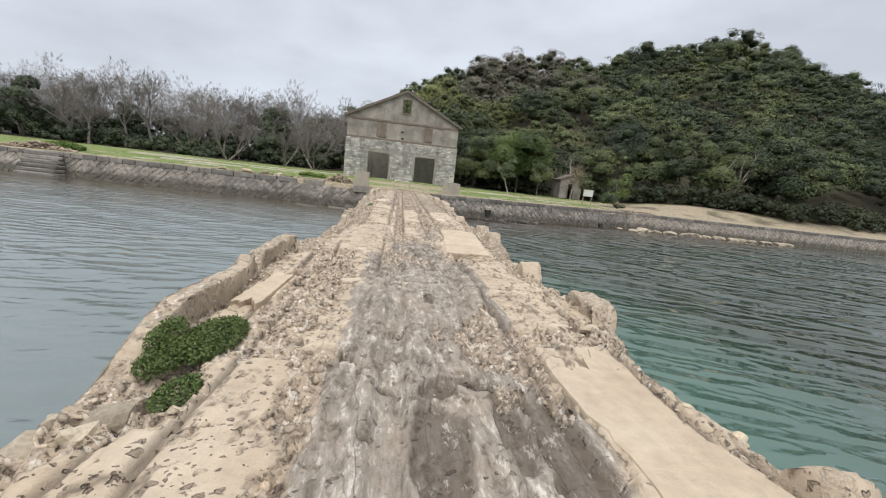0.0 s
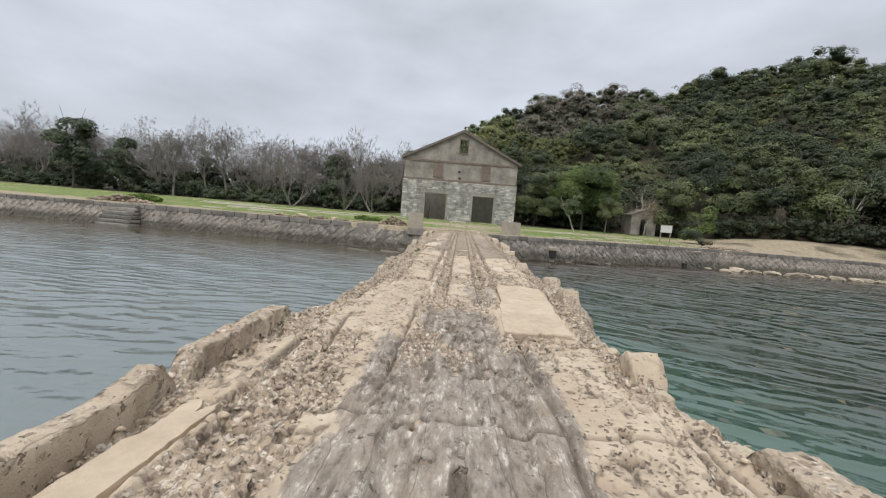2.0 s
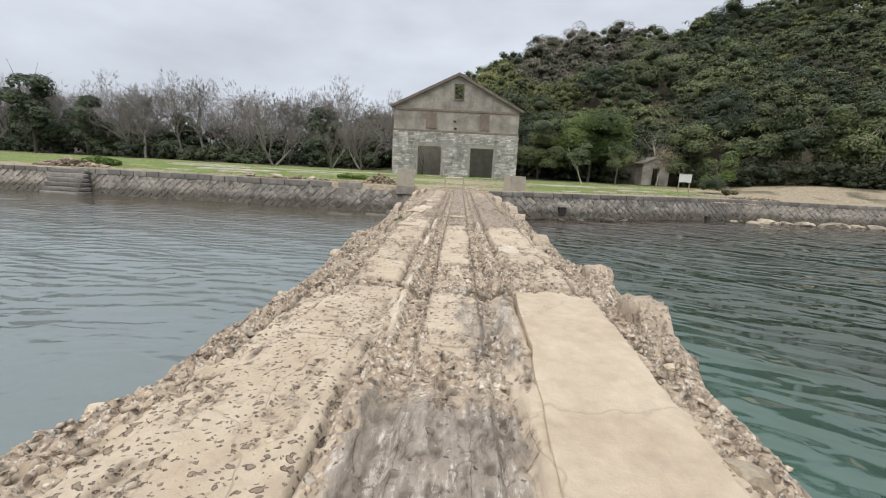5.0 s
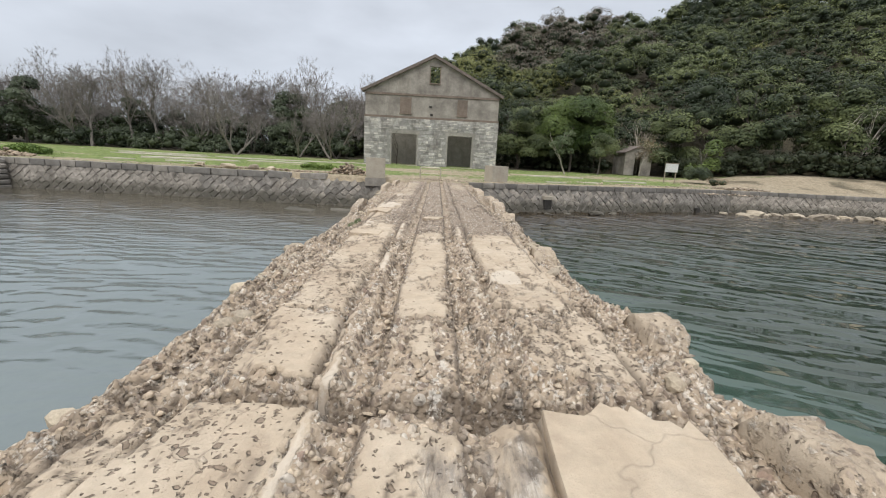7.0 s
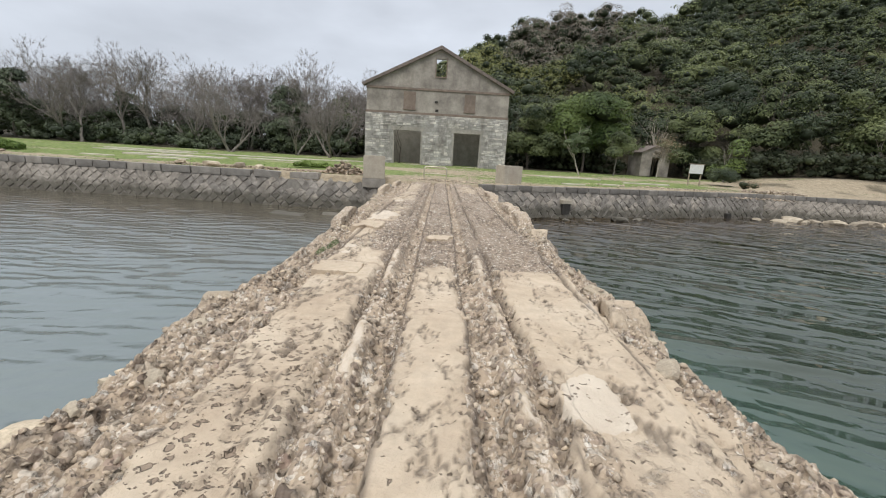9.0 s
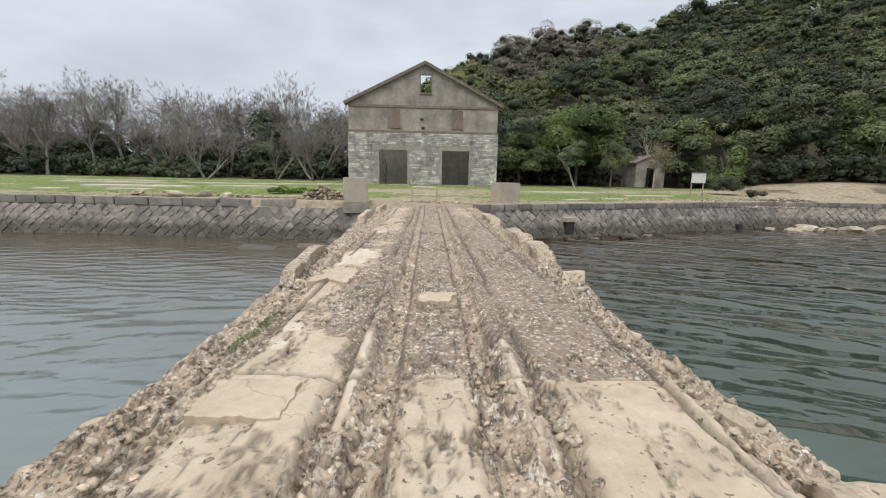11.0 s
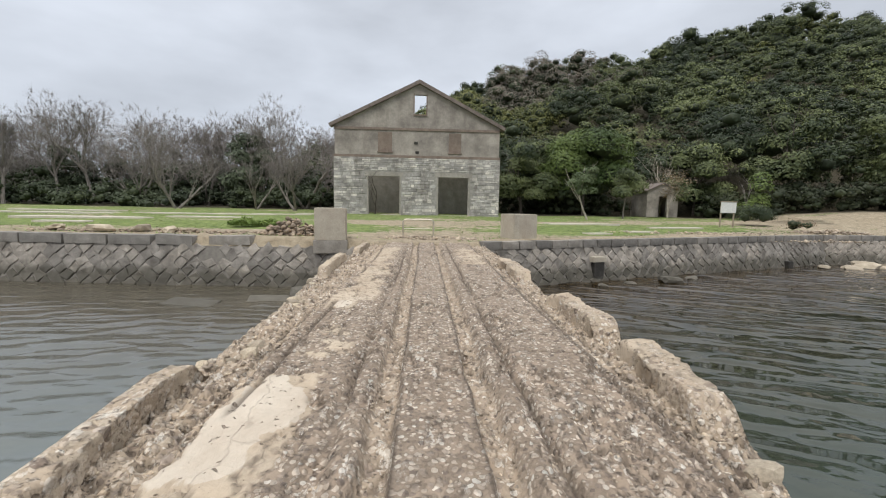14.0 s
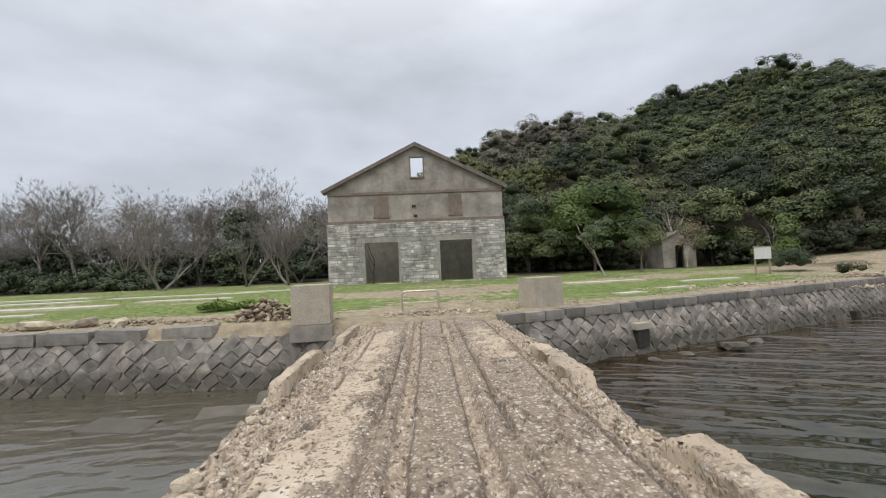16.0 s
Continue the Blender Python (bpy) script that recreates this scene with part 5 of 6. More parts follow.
def build_front_trees():
    dark = leafy_tree(208, 9.5, 3.8, 14, M_LEAF_DARK, 520, 0.16, label="tall dark evergreen tree among the bare trees")
    place_copies(dark, [(-66.0, 72.0, 0.0, 1.25), (-60.0, 75.0, 1.0, 1.0), (-22.0, 77.0, 2.0, 1.0), (-47.0, 80.0, 3.0, 0.8)])
    a = leafy_tree(201, 8.5, 4.6, 15, M_LEAF, 620, 0.15)
    place_copies(a, [(12.5, 73.0, 0.3, 1.0), (17.0, 76.0, 2.0, 1.05), (34.5, 73.0, 4.0, 0.95), (44.0, 70.0, 1.0, 1.1), (52.0, 66.0, 5.0, 1.15), (60.0, 63.0, 2.6, 1.2)])
    b = leafy_tree(202, 9.2, 6.4, 34, M_LEAF_LIGHT, 420, 0.15, label="broad yellow-green evergreen tree in front of the wood", clear=0.3)
    b.matrix_basis = at_ground(20.0, 72.5)
    c = leafy_tree(203, 4.9, 1.7, 11, M_LEAF_OLIVE, 1100, 0.10, "sapling", "small leaning olive-green tree on the grass", -0.28, M_BARK_PALE, 0.42, "small trees on the grass")
    c.matrix_basis = at_ground(15.4, 59.0)
    d = leafy_tree(204, 4.8, 2.3, 11, M_LEAF, 1000, 0.10, "sapling", "small forked evergreen tree with a round dark crown", 0.1, M_BARK, 0.45, "small trees on the grass")
    d.matrix_basis = at_ground(21.0, 64.0)
    e = leafy_tree(205, 4.6, 2.6, 9, M_LEAF_LIGHT, 420, 0.13, "shrub", "bushy green shrub beside the sandy bank", 0.0, M_BARK, 0.05, "shrubs by the bank")
    e.matrix_basis = at_ground(34.0, 63.5)
    pale, tips = bare_tree(206, 5.6, M_BARK_PALE, 4, "withered_tree", 1, 3, "withered pale tree with dry twigs in front of the shed", 6)
    rng = np.random.RandomState(3)
    pts = np.array([p[:] for p, _ in tips])
    pts = np.repeat(pts, 9, 0) + 0.28 * rng.normal(size=(len(pts) * 9, 3))
    v, f = leaf_quads(pts, np.tile([0, 0, 1.0], (len(pts), 1)), 0.105, rng)
    mesh_object("dry_leaves", v, f, M_DRY, pale)
    pale.matrix_basis = at_ground(28.6, 68.6)
    stems = bare_tree(207, 10.5, M_BARK_PALE, 3, "bare_tree", 4, 2, "cluster of pale bare stems against the dark wood", 5)[0]
    place_copies(stems, [(52.5, 63.0, 0.0, 1.0), (30.5, 74.0, 1.0, 0.9)])


def round_bush(name, label, x, y, w, h, leaf, seed, n=5200, size=0.07):
    rng = np.random.RandomState(seed)
    root = tagged(new(name), label, "bush")
    lobes = [(np.array([0, 0, h * 0.5]), h * 0.52)] + [(np.array([w * 0.3 * rng.uniform(-1, 1), w * 0.25 * rng.uniform(-1, 1), h * rng.uniform(0.3, 0.6)]), h * rng.uniform(0.3, 0.45)) for _ in range(5)]
    lobes = [(c * np.array([w / h, w / h, 1]) if i else c, r) for i, (c, r) in enumerate(lobes)]
    p, nn = crown_points(rng, lobes, n // 6)
    v, f = leaf_quads(p, nn, size, rng)
    crown = mesh_object("foliage", v, f, leaf, root)
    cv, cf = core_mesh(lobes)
    mesh_object("inner_foliage", cv, cf, M_CROWN_SHADE, crown)
    root.matrix_basis = at_ground(x, y)


# ---- the ruined house ----
def build_house():
    house = tagged(new("derelict_powerhouse"), "roofless gabled house, stone below and stained cement render above", "house")
    fy, x0, x1, base, mid_z, eave, apex, ax = 62.5, -8.2, 7.65, 0.3, 6.05, 9.0, 12.95, -0.15
    th = 0.55
    doors = ((-5.0, -2.0), (1.78, 4.7))
    dtop, win = 4.25, (-0.62, 0.5, 10.15, 12.0)

    def prism(bm, poly, ya, yb):
        a = [bm.verts.new((x, ya, z)) for x, z in poly]
        b = [bm.verts.new((x, yb, z)) for x, z in poly]
        bm.faces.new(a)
        bm.faces.new(b[::-1])
        for i in range(len(poly)):
            j = (i + 1) % len(poly)
            bm.faces.new((a[i], b[i], b[j], a[j]))
    # lower wall of masonry, in piers and a lintel zone
    bm = bmesh.new()
    for a, b in ((x0 - 0.12, doors[0][0]), (doors[0][1], doors[1][0]), (doors[1][1], x1 + 0.12)):
        prism(bm, [(a, base), (b, base), (b, dtop), (a, dtop)], fy, fy + th)
    prism(bm, [(x0 - 0.12, dtop), (x1 + 0.12, dtop), (x1 + 0.12, mid_z), (x0 - 0.12, mid_z)], fy, fy + th)
    bmesh.ops.recalc_face_normals(bm, faces=bm.faces)
    lower = part("stone_wall", bm, M_MORTAR, house, "grey-white rubble stone wall")
    # upper rendered gable, open at the window
    bm = bmesh.new()

    def roof_z(x):
        return eave + (apex - eave) * (x - x0) / (ax - x0) if x < ax else eave + (apex - eave) * (x1 - x) / (x1 - ax)
    wa, wb, w0, w1 = win
    prism(bm, [(x0, mid_z), (wa, mid_z), (wa, roof_z(wa)), (x0, eave)], fy + 0.05, fy + th - 0.05)
    prism(bm, [(wb, mid_z), (x1, mid_z), (x1, eave), (wb, roof_z(wb))], fy + 0.05, fy + th - 0.05)
    prism(bm, [(wa, mid_z), (wb, mid_z), (wb, w0), (wa, w0)], fy + 0.05, fy + th - 0.05)
    prism(bm, [(wa, w1), (wb, w1), (wb, roof_z(wb)), (ax, apex), (wa, roof_z(wa))], fy + 0.05, fy + th - 0.05)
    bmesh.ops.recalc_face_normals(bm, faces=bm.faces)
    part("gable_wall", bm, M_RENDER, house, "stained cement render")
    # flat bands and blocked windows
    part("string_course", box_bm(x0 - 0.03, x1 + 0.03, fy - 0.03, fy + 0.06, 8.62, 8.86, 0.01), M_BAND, house, "dark stained band")
    part("lower_band", box_bm(x0 - 0.1, x1 + 0.1, fy - 0.02, fy + 0.06, 6.03, 6.28, 0.01), M_BAND, house, "dark stained band")
    for a, b in ((-4.1, -2.75), (2.72, 3.92)):
        part("blocked_window", box_bm(a, b, fy + 0.02, fy + 0.06, 6.62, 8.45, 0.01), M_BAND, house, "bricked-up window")
        part("sill", box_bm(a - 0.08, b + 0.08, fy - 0.04, fy + 0.06, 6.5, 6.62, 0.01), M_BAND, house)
    # solid near-black boxes stand in for the shade of small holes
    for a, z in ((-0.62, 7.35), (-0.5, 6.45)):
        part("putlog_hole_shade", box_bm(a, a + 0.34, fy + 0.01, fy + 0.07, z, z + 0.24), M_HOLE_SHADE, house)
    part("window_sill", box_bm(wa - 0.1, wb + 0.1, fy - 0.06, fy + 0.1, w0 - 0.12, w0 - 0.003, 0.01), M_BAND, house)
    for a, b in ((wa - 0.1, wa - 0.003), (wb + 0.003, wb + 0.1)):
        part("window_jamb", box_bm(a, b, fy + 0.01, fy + 0.08, w0, w1 + 0.1), M_BAND, house)
    # raking copings of the gable
    for sx, ex in ((x0, ax), (x1, ax)):
        d = Vector((ex - sx, 0, apex - eave))
        n = Vector((-d.z, 0, d.x)).normalized() * (1 if d.x > 0 else -1)
        e = d.normalized() * 0.45
        bm = bmesh.new()
        p0, p1 = Vector((sx, 0, eave)) - e, Vector((ex, 0, apex))
        poly = [p0, p1, Vector((ex, 0, apex + 0.36)), p0 + n * 0.3]
        prism(bm, [(q.x, q.z) for q in poly], fy - 0.28, fy + th + 0.1)
        bmesh.ops.recalc_face_normals(bm, faces=bm.faces)
        part("gable_coping", bm, M_ROOFEDGE, house, "weathered brown gable coping")
    for a, b in doors:
        part("lintel", box_bm(a - 0.35, b + 0.35, fy - 0.015, fy + 0.3, dtop - 0.002, dtop + 0.42, 0.01), M_LINTEL, house, "concrete door lintel")
        for s, e in ((a - 0.16, a + 0.002), (b - 0.002, b + 0.16)):
            part("door_jamb", box_bm(s, e, fy - 0.012, fy + th, base, dtop - 0.005, 0.01), M_LINTEL, house)
        part("threshold", box_bm(a - 0.2, b + 0.2, fy - 0.5, fy + th, base - 0.1, base + 0.26, 0.02), M_SLAB, house, "pale concrete threshold")
    # side and back walls round the open interior, their colour darkened as its shade
    depth = 15.0
    for a, b in ((x0, x0 + th), (x1 - th, x1)):
        part("side_wall", box_bm(a, b, fy + th + 0.003, fy + depth, base, 8.6), M_INSIDE_SHADED, house, "bare inner wall, coloured dark for the dim interior")
    part("back_wall", box_bm(x0, x1, fy + depth + 0.003, fy + depth + th, base, 8.6), M_INSIDE_SHADED, house, "bare inner wall, coloured dark for the dim interior")
    # unseen slab, added only to keep daylight off the rooms
    part("interior_shade_slab", box_bm(x0 + th + 0.003, x1 - th - 0.003, fy + 8.5, fy + depth - 0.01, 5.3, 5.6), M_INSIDE_SHADED, house, "unseen slab added to darken the rooms behind the doorways")
    part("inner_cross_wall", box_bm(x0 + th + 0.01, 0.39, fy + 5.0, fy + 5.3, base + 0.21, 4.6), M_LINTEL, house, "low inner wall of grey blocks")
    part("inner_cross_wall", box_bm(0.66, x1 - th - 0.01, fy + 4.0, fy + 4.3, base + 0.21, 4.9), M_LINTEL, house, "low inner wall of grey blocks")
    part("inner_partition", box_bm(0.4, 0.65, fy + th + 0.01, fy + 9, base, 5.29), M_INSIDE_SHADED, house)
    part("inner_floor", box_bm(x0 + th + 0.003, x1 - th - 0.003, fy + th + 0.003, fy + depth - 0.003, base - 0.2, base + 0.2), M_INSIDE_SHADED, house)
    # coursed face stones
    rng = random.Random(14)
    bm = bmesh.new()
    z = base + 0.2
    while z < mid_z - 0.12:
        h = rng.choice((0.17, 0.22, 0.28, 0.34))
        h = min(h, mid_z - z - 0.01)
        x = x0 - 0.1
        while x < x1 + 0.08:
            w = rng.uniform(0.25, 0.95)
            e = min(x + w, x1 + 0.1)
            blocked = any(e > a - 0.18 and x < b + 0.18 and z < dtop + 0.02 for a, b in doors) or any(e > a - 0.36 and x < b + 0.36 and dtop - 0.1 < z < dtop + 0.44 for a, b in doors)
            if not blocked and e - x > 0.12:
                out = rng.uniform(0.012, 0.05)
                g = 0.014
                ring = [(x + g, z + g), (e - g, z + g), (e - g, z + h - g), (x + g, z + h - g)]
                ring = [(a + rng.uniform(-0.025, 0.025), b + rng.uniform(-0.025, 0.025)) for a, b in ring]
                lo = [bm.verts.new((a, fy + 0.01, b)) for a, b in ring]
                cx, cz = (x + e) / 2, z + h / 2
                hi = [bm.verts.new((a + (cx - a) * 0.08, fy - out, b + (cz - b) * 0.12)) for a, b in ring]
                bm.faces.new(hi)
                for k in range(4):
                    bm.faces.new((lo[k], lo[(k + 1) % 4], hi[(k + 1) % 4], hi[k]))
            x = e
        z += h
    bmesh.ops.recalc_face_normals(bm, faces=bm.faces)
    st = part("stone_facing", bm, M_FACESTONE, lower, "weathered grey-white coursed stones")
    st["kind"] = "stuff"
    # a climbing stem in the doorway
    verts, faces, tips = [], [], []
    branch(random.Random(4), Vector((-4.45, fy + 0.7, base + 0.1)), Vector((0.25, 0, 1)).normalized(), 2.4, 0.08, 0, verts, faces, tips, 0.35, 0.8, 0.4, 2, 6, 2)
    vine = mesh_object("dead_tree_stem", verts, faces, M_BARK_DARK)
    tagged(vine, "dead twisted stem growing in the open doorway", "tree")


def build_shed():
    shed = tagged(new("stone_shed"), "small gabled stone shed with an open doorway", "shed")
    x0, x1, fy, by, base, ev, ap = 27.6, 31.5, 71.5, 75.5, 0.6, 3.75, 4.65
    cx, th, da, db, dt = (x0 + x1) / 2, 0.3, 29.05, 30.1, 3.15
    bm = bmesh.new()
    for poly in ([(x0, base), (da, base), (da, dt), (x0, dt)], [(db, base), (x1, base), (x1, dt), (db, dt)], [(x0, dt), (x1, dt), (x1, ev), (cx, ap), (x0, ev)]):
        a = [bm.verts.new((x, fy, z)) for x, z in poly]
        b = [bm.verts.new((x, fy + th, z)) for x, z in poly]
        bm.faces.new(a), bm.faces.new(b[::-1])
        for i in range(len(poly)):
            j = (i + 1) % len(poly)
            bm.faces.new((a[i], b[i], b[j], a[j]))
    bmesh.ops.recalc_face_normals(bm, faces=bm.faces)
    part("front_wall", bm, M_RENDER, shed)
    for a, b in ((x0, x0 + th), (x1 - th, x1)):
        part("side_wall", box_bm(a, b, fy + th + 0.003, by, base, ev - 0.02), M_RENDER, shed)
    part("back_wall", box_bm(x0 + th + 0.003, x1 - th - 0.003, by - th, by, base, ev - 0.02), M_RENDER, shed)
    for s in (-1, 1):
        bm = bmesh.new()
        w = (x1 - x0) / 2 + 0.18
        poly = [(cx, ap + 0.02), (cx + s * w, ev - 0.06), (cx + s * w, ev + 0.06), (cx, ap + 0.15)]
        a = [bm.verts.new((x, fy - 0.2, z)) for x, z in poly]
        b = [bm.verts.new((x, by + 0.1, z)) for x, z in poly]
        bm.faces.new(a), bm.faces.new(b[::-1])
        for i in range(4):
            j = (i + 1) % 4
            bm.faces.new((a[i], b[i], b[j], a[j]))
        bmesh.ops.recalc_face_normals(bm, faces=bm.faces)
        part("roof", bm, M_ROOFEDGE, shed, "thin mossy roof slab")


def rubble(name, label, category, spots, mat, seed, group=""):
    """Single loose stones, each a thing."""
    rng = random.Random(seed)
    meshes = [lump_mesh(seed * 10 + k, mat) for k in range(5)]
    for k, (x, y, z, s) in enumerate(spots):
        ob = new(name, meshes[k % 5])
        tagged(ob, label, category, group)
        ob.matrix_basis = pose(x, y, z, rng.uniform(-12, 12), rng.uniform(-12, 12), rng.uniform(0, 360)) @ Matrix.Diagonal((s * rng.uniform(0.8, 1.5), s * rng.uniform(0.7, 1.1), s * rng.uniform(0.35, 0.7), 1))


def stone_heap(name, label, cx, cy, rx, ry, h, n, size, mat, seed):
    rng = np.random.RandomState(seed)
    a, q = rng.rand(n) * 6.283, np.sqrt(rng.rand(n))
    x, y = cx + rx * q * np.cos(a), cy + ry * q * np.sin(a)
    z = ground_z(x, y) + h * (1 - q) * rng.rand(n)
    v, f = stone_cloud(np.stack([x, y, z], -1), size * (0.4 + 1.0 * rng.rand(n) ** 2), seed)
    tagged(mesh_object(name, v, f, mat), label, "rubble", kind="stuff")


def flat_slab(label, cx, cy, sx, sy, rz, seed):
    bm = bmesh.new()
    n = 40
    ring = []
    for k in range(n):
        a = 2 * math.pi * k / n
        ca, sa = math.cos(a), math.sin(a)
        r = 1 / max(abs(ca), abs(sa)) * (1 - 0.22 * (0.5 + noise.noise(Vector((ca * 2.5, sa * 2.5, seed))) + 0.4 * noise.noise(Vector((ca * 8, sa * 8, seed)))))
        ring.append((sx / 2 * ca * r, sy / 2 * sa * r))
    top = [bm.verts.new((x, y, 0.07)) for x, y in ring]
    low = [bm.verts.new((x, y, -0.25)) for x, y in ring]
    bm.faces.new(top)
    for k in range(n):
        bm.faces.new((top[k], low[k], low[(k + 1) % n], top[(k + 1) % n]))
    bmesh.ops.recalc_face_normals(bm, faces=bm.faces)
    ob = part("foundation_slab", bm, M_SLAB)
    tagged(ob, label, "slab", "old foundation slabs in the grass")
    ob.matrix_basis = at_ground(cx, cy, radians(rz))


def build_stairs():
    """Landing steps that stand out from the sea wall."""
    st = tagged(new("landing_steps"), "worn stone landing steps built against the sea wall", "steps")
    for k in range(6):
        bm = rough_block_bm(3.4 - 0.08 * k, 1.6 - 0.24 * k, 0.35, 0.03, 3, 200 + k, 1.5)
        ob = part("step", bm, M_COPING, st)
        ob.matrix_basis = pose(-0.04 * k, 0.12 * k, -2.05 + 0.35 * k)
    st.matrix_basis = pose(-30.6, 39.7, 0, 0, 0, -2)


def herb_patch(name, label, spots, n, size, seed, mat=None):
    rng = np.random.RandomState(seed)
    vs, fs, o = [], [], 0
    for x, y, rx, ry, z, h in spots:
        m = int(n * rx * ry * 8)
        a, q = rng.rand(m) * 6.283, np.sqrt(rng.rand(m))
        p = np.stack([x + rx * q * np.cos(a), y + ry * q * np.sin(a), z + h * (1 - 0.6 * q) * rng.rand(m)], -1)
        v, f = leaf_quads(p, np.tile([0, 0, 0.8], (m, 1)) + 0.6 * rng.normal(size=(m, 3)), size, rng)
        vs.append(v), fs.append(f + o)
        o += len(v)
    ob = mesh_object(name, np.concatenate(vs), np.concatenate(fs), mat or M_HERB)
    tagged(ob, label, "plants", kind="stuff")


def build_grass():
    """Blades and tufts on the shore meadow."""
    rng = np.random.RandomState(19)
    n = 42000
    x = rng.uniform(-36, 30, n)
    d = 1.0 + 24 * rng.rand(n) ** 1.5
    y = shore_y(x) + d
    keep = (fbm(x, y, 0.32, 45, 3) + 0.25 * fbm(x, y, 1.5, 46, 2) > 0.58) & ~((x > -9) & (x < 8.5) & (y > 61.5)) & (np.abs(x - 0.5) > 1.5)
    x, y = x[keep], y[keep]
    n = len(x)
    z = ground_z(x, y)
    a = rng.rand(n) * 6.283
    h, w = 0.05 + 0.10 * rng.rand(n) ** 2, 0.015 + 0.025 * rng.rand(n)
    c, s = np.cos(a), np.sin(a)
    base = np.stack([x, y, z - 0.02], -1)
    side = np.stack([c * w, s * w, 0 * w], -1)
    tip = base + np.stack([s * h * 1.3, -c * h * 1.3, h * 0.6], -1)
    v = np.stack([base - side, base + side, tip], 1).reshape(-1, 3)
    tagged(mesh_object("grass", v, np.arange(n * 3).reshape(-1, 3), M_HERB), "short green grass tufts on the shore", "grass", kind="stuff")


def build_pillars():
    for x, y, rz, w, d, h, z in ((-3.55, 39.5, 8, 1.28, 1.2, 1.34, 0.07), (4.95, 41.15, 24, 1.35, 1.1, 1.2, 0.06)):
        gate = tagged(new("gate_pillar"), "squat square concrete pillar standing on a dark stone plinth", "pillar", "pillars at the head of the pier")
        bm = box_bm(-w / 2, w / 2, -d / 2, d / 2, 0, h, 0.025)
        part("shaft", bm, M_PILLAR, gate)
        part("plinth", box_bm(-w / 2 - 0.05, w / 2 + 0.05, -d / 2 - 0.08, d / 2 + 0.05, -0.55, -0.003, 0.02), M_COPING, gate, "dark stone plinth")
        gate.matrix_basis = pose(x, y, z, 0, 0, rz)


def build_hoop():
    hoop = tagged(new("hoop_barrier"), "low bent steel tube barrier across the head of the pier", "barrier")
    w, h, r = 1.5, 0.82, 0.16
    path = [Vector((-w / 2, 0, -0.1)), Vector((-w / 2, 0, h - r))]
    for k in range(1, 7):
        a = math.pi / 2 * k / 6
        path.append(Vector((-w / 2 + r - r * math.cos(a), 0, h - r + r * math.sin(a))))
    for k in range(7):
        a = math.pi / 2 * k / 6
        path.append(Vector((w / 2 - r + r * math.sin(a), 0, h - r + r * math.cos(a))))
    path.append(Vector((w / 2, 0, -0.1)))
    verts, faces = [], []
    tube(path, [0.042] * len(path), 10, verts, faces)
    mesh_object("tube", verts, faces, M_STEEL, hoop, smooth=True)
    verts, faces = [], []
    tube([Vector((-w / 2, 0, h * 0.45)), Vector((w / 2, 0, h * 0.45))], [0.02, 0.02], 8, verts, faces)
    mesh_object("cross_bar", verts, faces, M_STEEL, hoop, smooth=True)
    hoop.matrix_basis = pose(0.15, 42.0, 0.06, 0, 0, 3)


def build_sign():
    sign = tagged(new("notice_board"), "white notice board on two wooden posts", "sign")
    part("board", box_bm(-0.72, 0.72, -0.03, 0.03, 1.15, 2.0, 0.01), M_SIGN, sign)
    part("frame", box_bm(-0.8, 0.8, -0.05, 0.05, 2.003, 2.08, 0.01), M_POST, sign)
    for x in (-0.62, 0.62):
        part("post", box_bm(x - 0.05, x + 0.05, 0.033, 0.12, -0.2, 2.0, 0.008), M_POST, sign)
    sign.matrix_basis = at_ground(24.85, 54.0, 0.15)


# ---- building the place ----
build_ground()
build_water()
pier_ob = build_pier()
build_kerbs(pier_ob)
build_slabs(pier_ob)
build_house()
build_shed()
build_pillars()
build_hoop()
build_sign()
build_hill_wood()
build_left_wood()
build_front_trees()
round_bush("clipped_bush", "rounded clipped dark green bush on the sand", 29.8, 57.0, 2.9, 2.0, M_LEAF, 31, 16000, 0.05)
round_bush("low_bush", "low dry brown bush on the sandy bank", 26.9, 50.2, 2.2, 1.2, M_DRY, 32, 5000, 0.045)

build_stairs()
build_grass()
herb_patch("weeds", "low green weeds growing in a hollow of the pier", [(-1.45, 3.75, 0.24, 0.5, -0.06, 0.16), (-1.62, 3.35, 0.16, 0.35, -0.06, 0.16), (-1.3, 2.85, 0.13, 0.25, -0.06, 0.10), (-1.75, 3.6, 0.1, 0.3, 0.0, 0.2)], 6500, 0.012, 51, M_LEAF_LIGHT)
herb_patch("moss_tuft", "small green tuft in a crack of the pier", [(-1.28, 20.7, 0.06, 0.35, -0.05, 0.08), (-1.35, 20.2, 0.05, 0.25, -0.06, 0.07)], 2600, 0.011, 52, M_LEAF_OLIVE)
herb_patch("meadow_weeds", "taller green weeds by the foundation slabs", [(-9.5, 45.0, 0.9, 0.6, 0.3, 0.5), (-8.3, 45.6, 0.7, 0.5, 0.3, 0.4), (-34.0, 47.0, 2.0, 1.0, 0.3, 0.9)], 300, 0.07, 53)
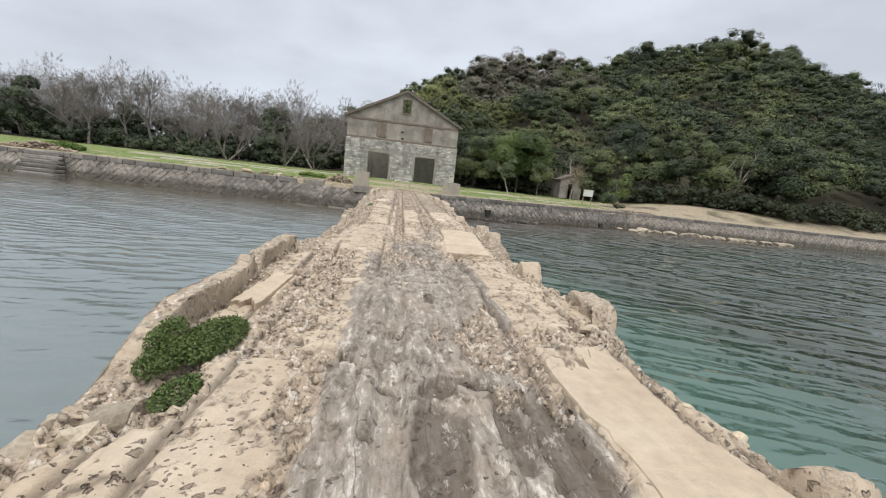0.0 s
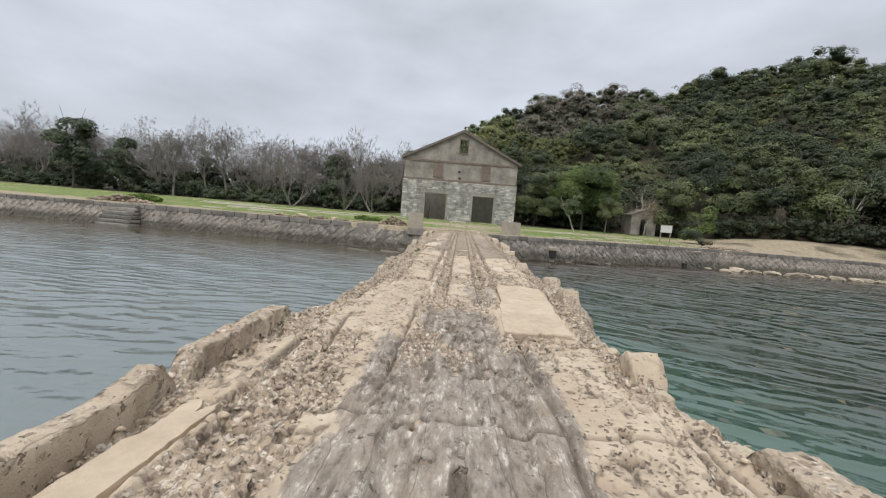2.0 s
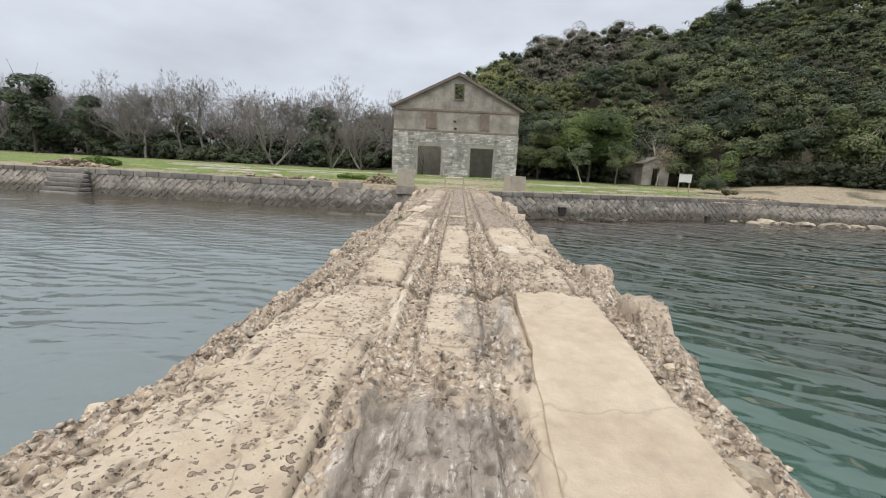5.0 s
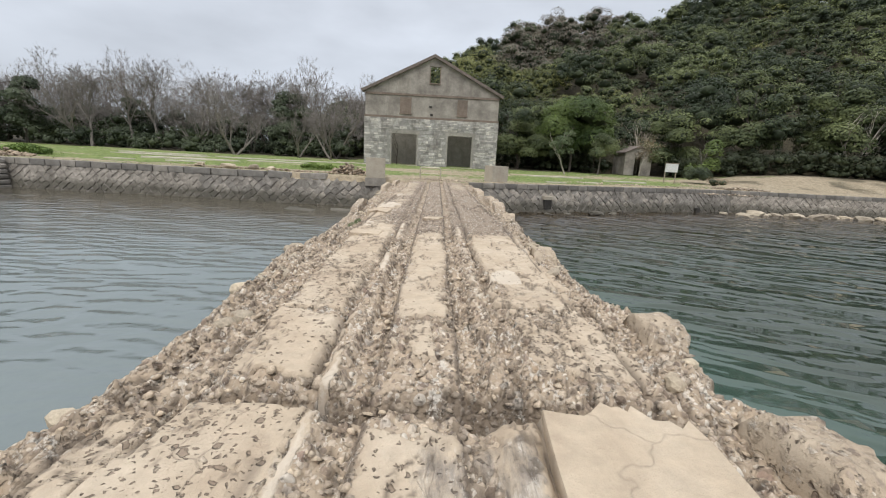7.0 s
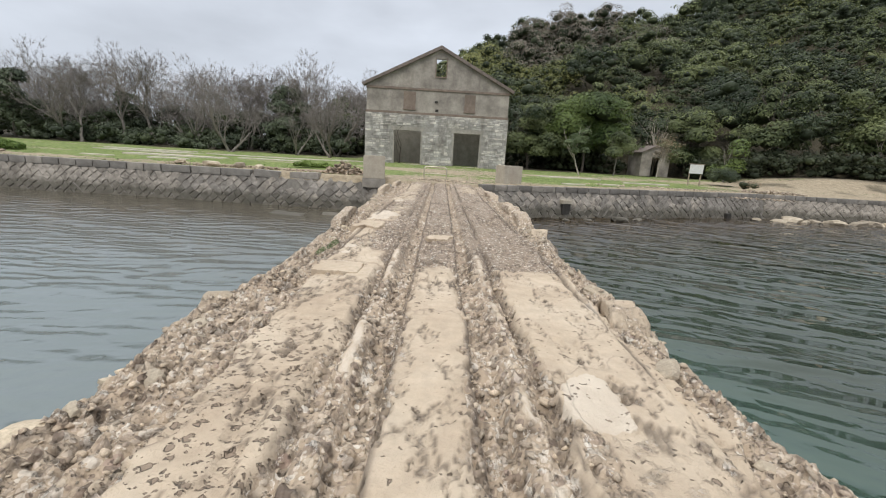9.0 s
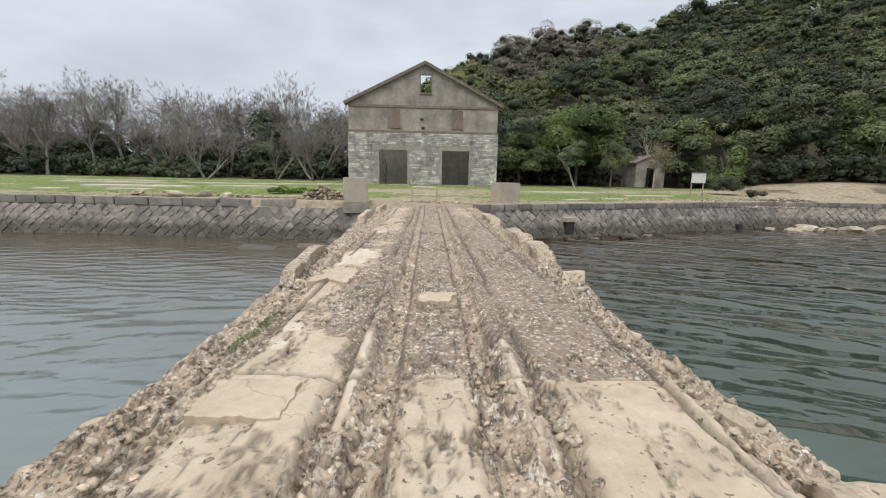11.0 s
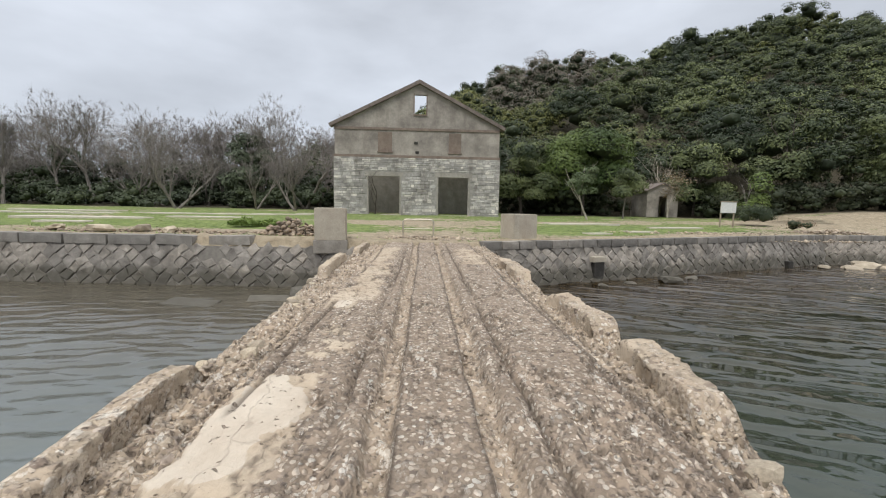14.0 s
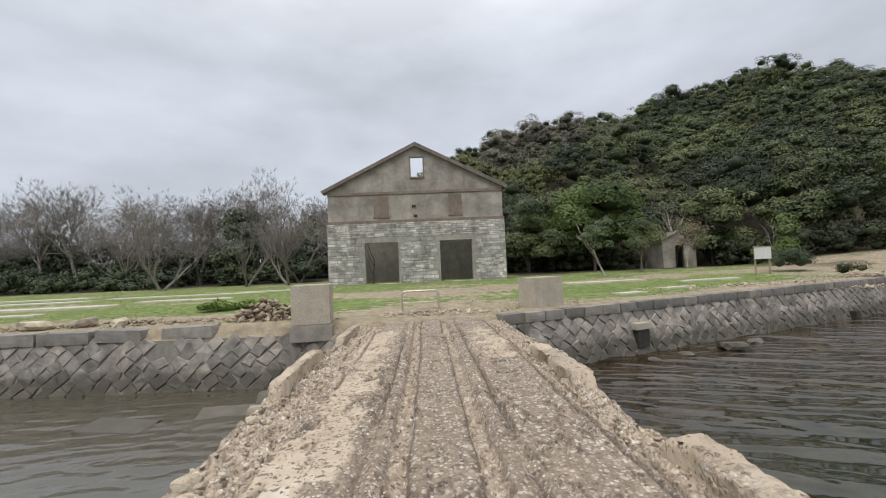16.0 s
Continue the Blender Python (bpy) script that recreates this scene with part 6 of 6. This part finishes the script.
for k, (cx, cy, sx, sy, rz) in enumerate(((-22.0, 50.0, 9.0, 1.6, 2), (-14.5, 51.5, 6.0, 1.3, -1), (-27.0, 54.0, 10.0, 1.4, 1), (-17.0, 56.0, 12.0, 1.2, 0), (-11.5, 57.5, 5.0, 1.0, 3), (-30.0, 58.5, 9.0, 1.6, 0), (-20.5, 46.6, 3.0, 0.9, 4), (-26.0, 46.5, 2.6, 0.8, -5), (-9.0, 59.5, 4.0, 0.9, 0), (12.0, 52.0, 6.0, 1.1, 8), (19.0, 51.5, 5.0, 0.9, 12), (10.5, 45.2, 1.8, 0.7, 18), (14.0, 47.0, 2.2, 0.6, 20))):
    flat_slab("cracked pale concrete foundation slab lying in the grass", cx, cy, sx, sy, rz, 300 + k)
stone_heap("rubble_heap", "heap of brown brick and stone rubble beside the pillar", -5.7, 41.2, 1.6, 0.9, 0.9, 600, 0.15, M_RUBBLE, 61)
stone_heap("wall_rubble", "broken stones scattered behind the coping", -12.5, 41.6, 5.5, 0.8, 0.15, 260, 0.12, M_RUBBLE, 62)
stone_heap("far_rubble_heap", "heap of pale and brown rubble on the shore", -33.5, 43.5, 3.0, 1.5, 0.9, 420, 0.2, M_RUBBLE, 63)
stone_heap("sand_rubble", "stones scattered on the bare ground above the wall", 20.0, 46.8, 9.0, 0.8, 0.1, 300, 0.10, M_PEBBLE, 64)
stone_heap("bank_rubble", "broken stones where the wall has fallen in", 29.0, 49.4, 3.0, 1.0, 0.35, 300, 0.16, M_PEBBLE, 65)
stone_heap("pier_head_rubble", "loose stones where the pier meets the ground", 0.6, 41.3, 2.4, 0.8, 0.08, 260, 0.09, M_PEBBLE, 66)
rubble("block", "pale squared block lying behind the broken coping", "block", [(-14.2, 41.0, 0.28, 0.36), (-12.6, 41.3, 0.28, 0.42), (-11.3, 41.2, 0.26, 0.36), (-16.5, 41.4, 0.28, 0.34)], M_KERB, 71, "loose blocks behind the coping")
rubble("rock", "brown rock awash at the foot of the sea wall", "rock", [(12.6, 41.0, -1.85, 0.55), (14.2, 41.9, -1.88, 0.3), (-4.2, 37.2, -1.8, 0.5), (8.6, 39.7, -1.9, 0.3), (10.2, 40.4, -1.92, 0.3)], M_WALLSTONE, 72, "rocks at the waterline")
rubble("pale_rock", "pale rock lying along the far waterline", "rock", [(26 + 1.15 * k + (k % 3) * 0.3, 46.6 + 0.10 * k - (k % 2) * 0.5, -1.88, 0.34 + 0.2 * (k % 3)) for k in range(22)], M_KERB, 73, "pale rocks at the waterline")
for x, y, rz in ((-5.0, 36.6, 12), (-7.6, 35.9, -8)):
    ob = part("fallen_slab", rough_block_bm(1.9, 0.9, 0.35, 0.03, 3, int(rz), 1.5), M_WALLSTONE)
    tagged(ob, "flat grey stone slab lying in the shallow water", "slab", "fallen slabs in the water")
    ob.matrix_basis = pose(x, y, -2.2, 3, 2, rz)

west, west_root, west_len = build_sea_wall("wall_sea_west", (-62.0, 39.9), (-31.0, 40.7), "old grey stone sea wall", (0, 0))
for k in range(34):
    coping(west, west_root, k * 0.91, k * 0.91 + 0.91, seed=k)
mid_w, mid_root, mid_len = build_sea_wall("wall_sea_left", (-31.0, 40.7), (-2.0, 38.9), "old grey sea wall of diamond-set stones", (15.5, 29.0), ((22.4, 0.2, 0.5, 0.3),))
s = 0.0
k = 0
while s < 19.5:
    w = 1.9 if 14 < s else 1.1
    coping(mid_w, mid_root, s, s + w, 0.42, 0.6, seed=k)
    s, k = s + w, k + 1
coping(mid_w, mid_root, s + 0.12, s + 1.7, 0.44, 0.6, 0.0, 3, 4, 0.02, 41)
coping(mid_w, mid_root, s + 2.3, s + 4.2, 0.42, 0.6, 0.02, -2, -3, -0.1, 42)
coping(mid_w, mid_root, s + 5.6, s + 6.3, 0.24, 0.4, 0.02, 0, 10, -0.4, 43)
east, east_root, east_len = build_sea_wall("wall_sea_right", (3.0, 39.1), (27.5, 48.4), "old grey sea wall of diamond-set stones with a stone coping", (0.3, 19.0), ((6.17, 1.05, 0.36, 0.4), (21.75, 1.5, 0.36, 0.3)))
for k in range(29):
    coping(east, east_root, k * 0.9, k * 0.9 + 0.9, 0.36, 0.55, 0.0, 0, 0, 0.05, 60 + k)
# drain openings are solid boxes, their inner shade given by near-black colour
drain = part("drain_mouth_shade", box_bm(5.88, 6.46, -0.40, 0.1, -1.66, -0.98), M_HOLE_SHADE, east)
drain.matrix_basis = east_root
lintel = part("drain_lintel", box_bm(5.78, 6.56, -0.43, 0.1, -0.977, -0.72, 0.02), M_PILLAR, east, "pale stone lintel over the drain")
lintel.matrix_basis = east_root
drain = part("drain_mouth_shade", box_bm(21.5, 22.0, -0.52, 0.1, -1.95, -1.5, 0.03), M_HOLE_SHADE, east)
drain.matrix_basis = east_root
far_e, far_root, far_len = build_sea_wall("wall_sea_far", (27.5, 48.4), (72.0, 50.0), "low grey stone sea wall further along the shore", (0, 0))
for k in range(48):
    coping(far_e, far_root, k * 0.92, k * 0.92 + 0.92, 0.36, 0.55, 0.0, 0, 0, 0.05, 100 + k)
build_pebbles(pier_ob)
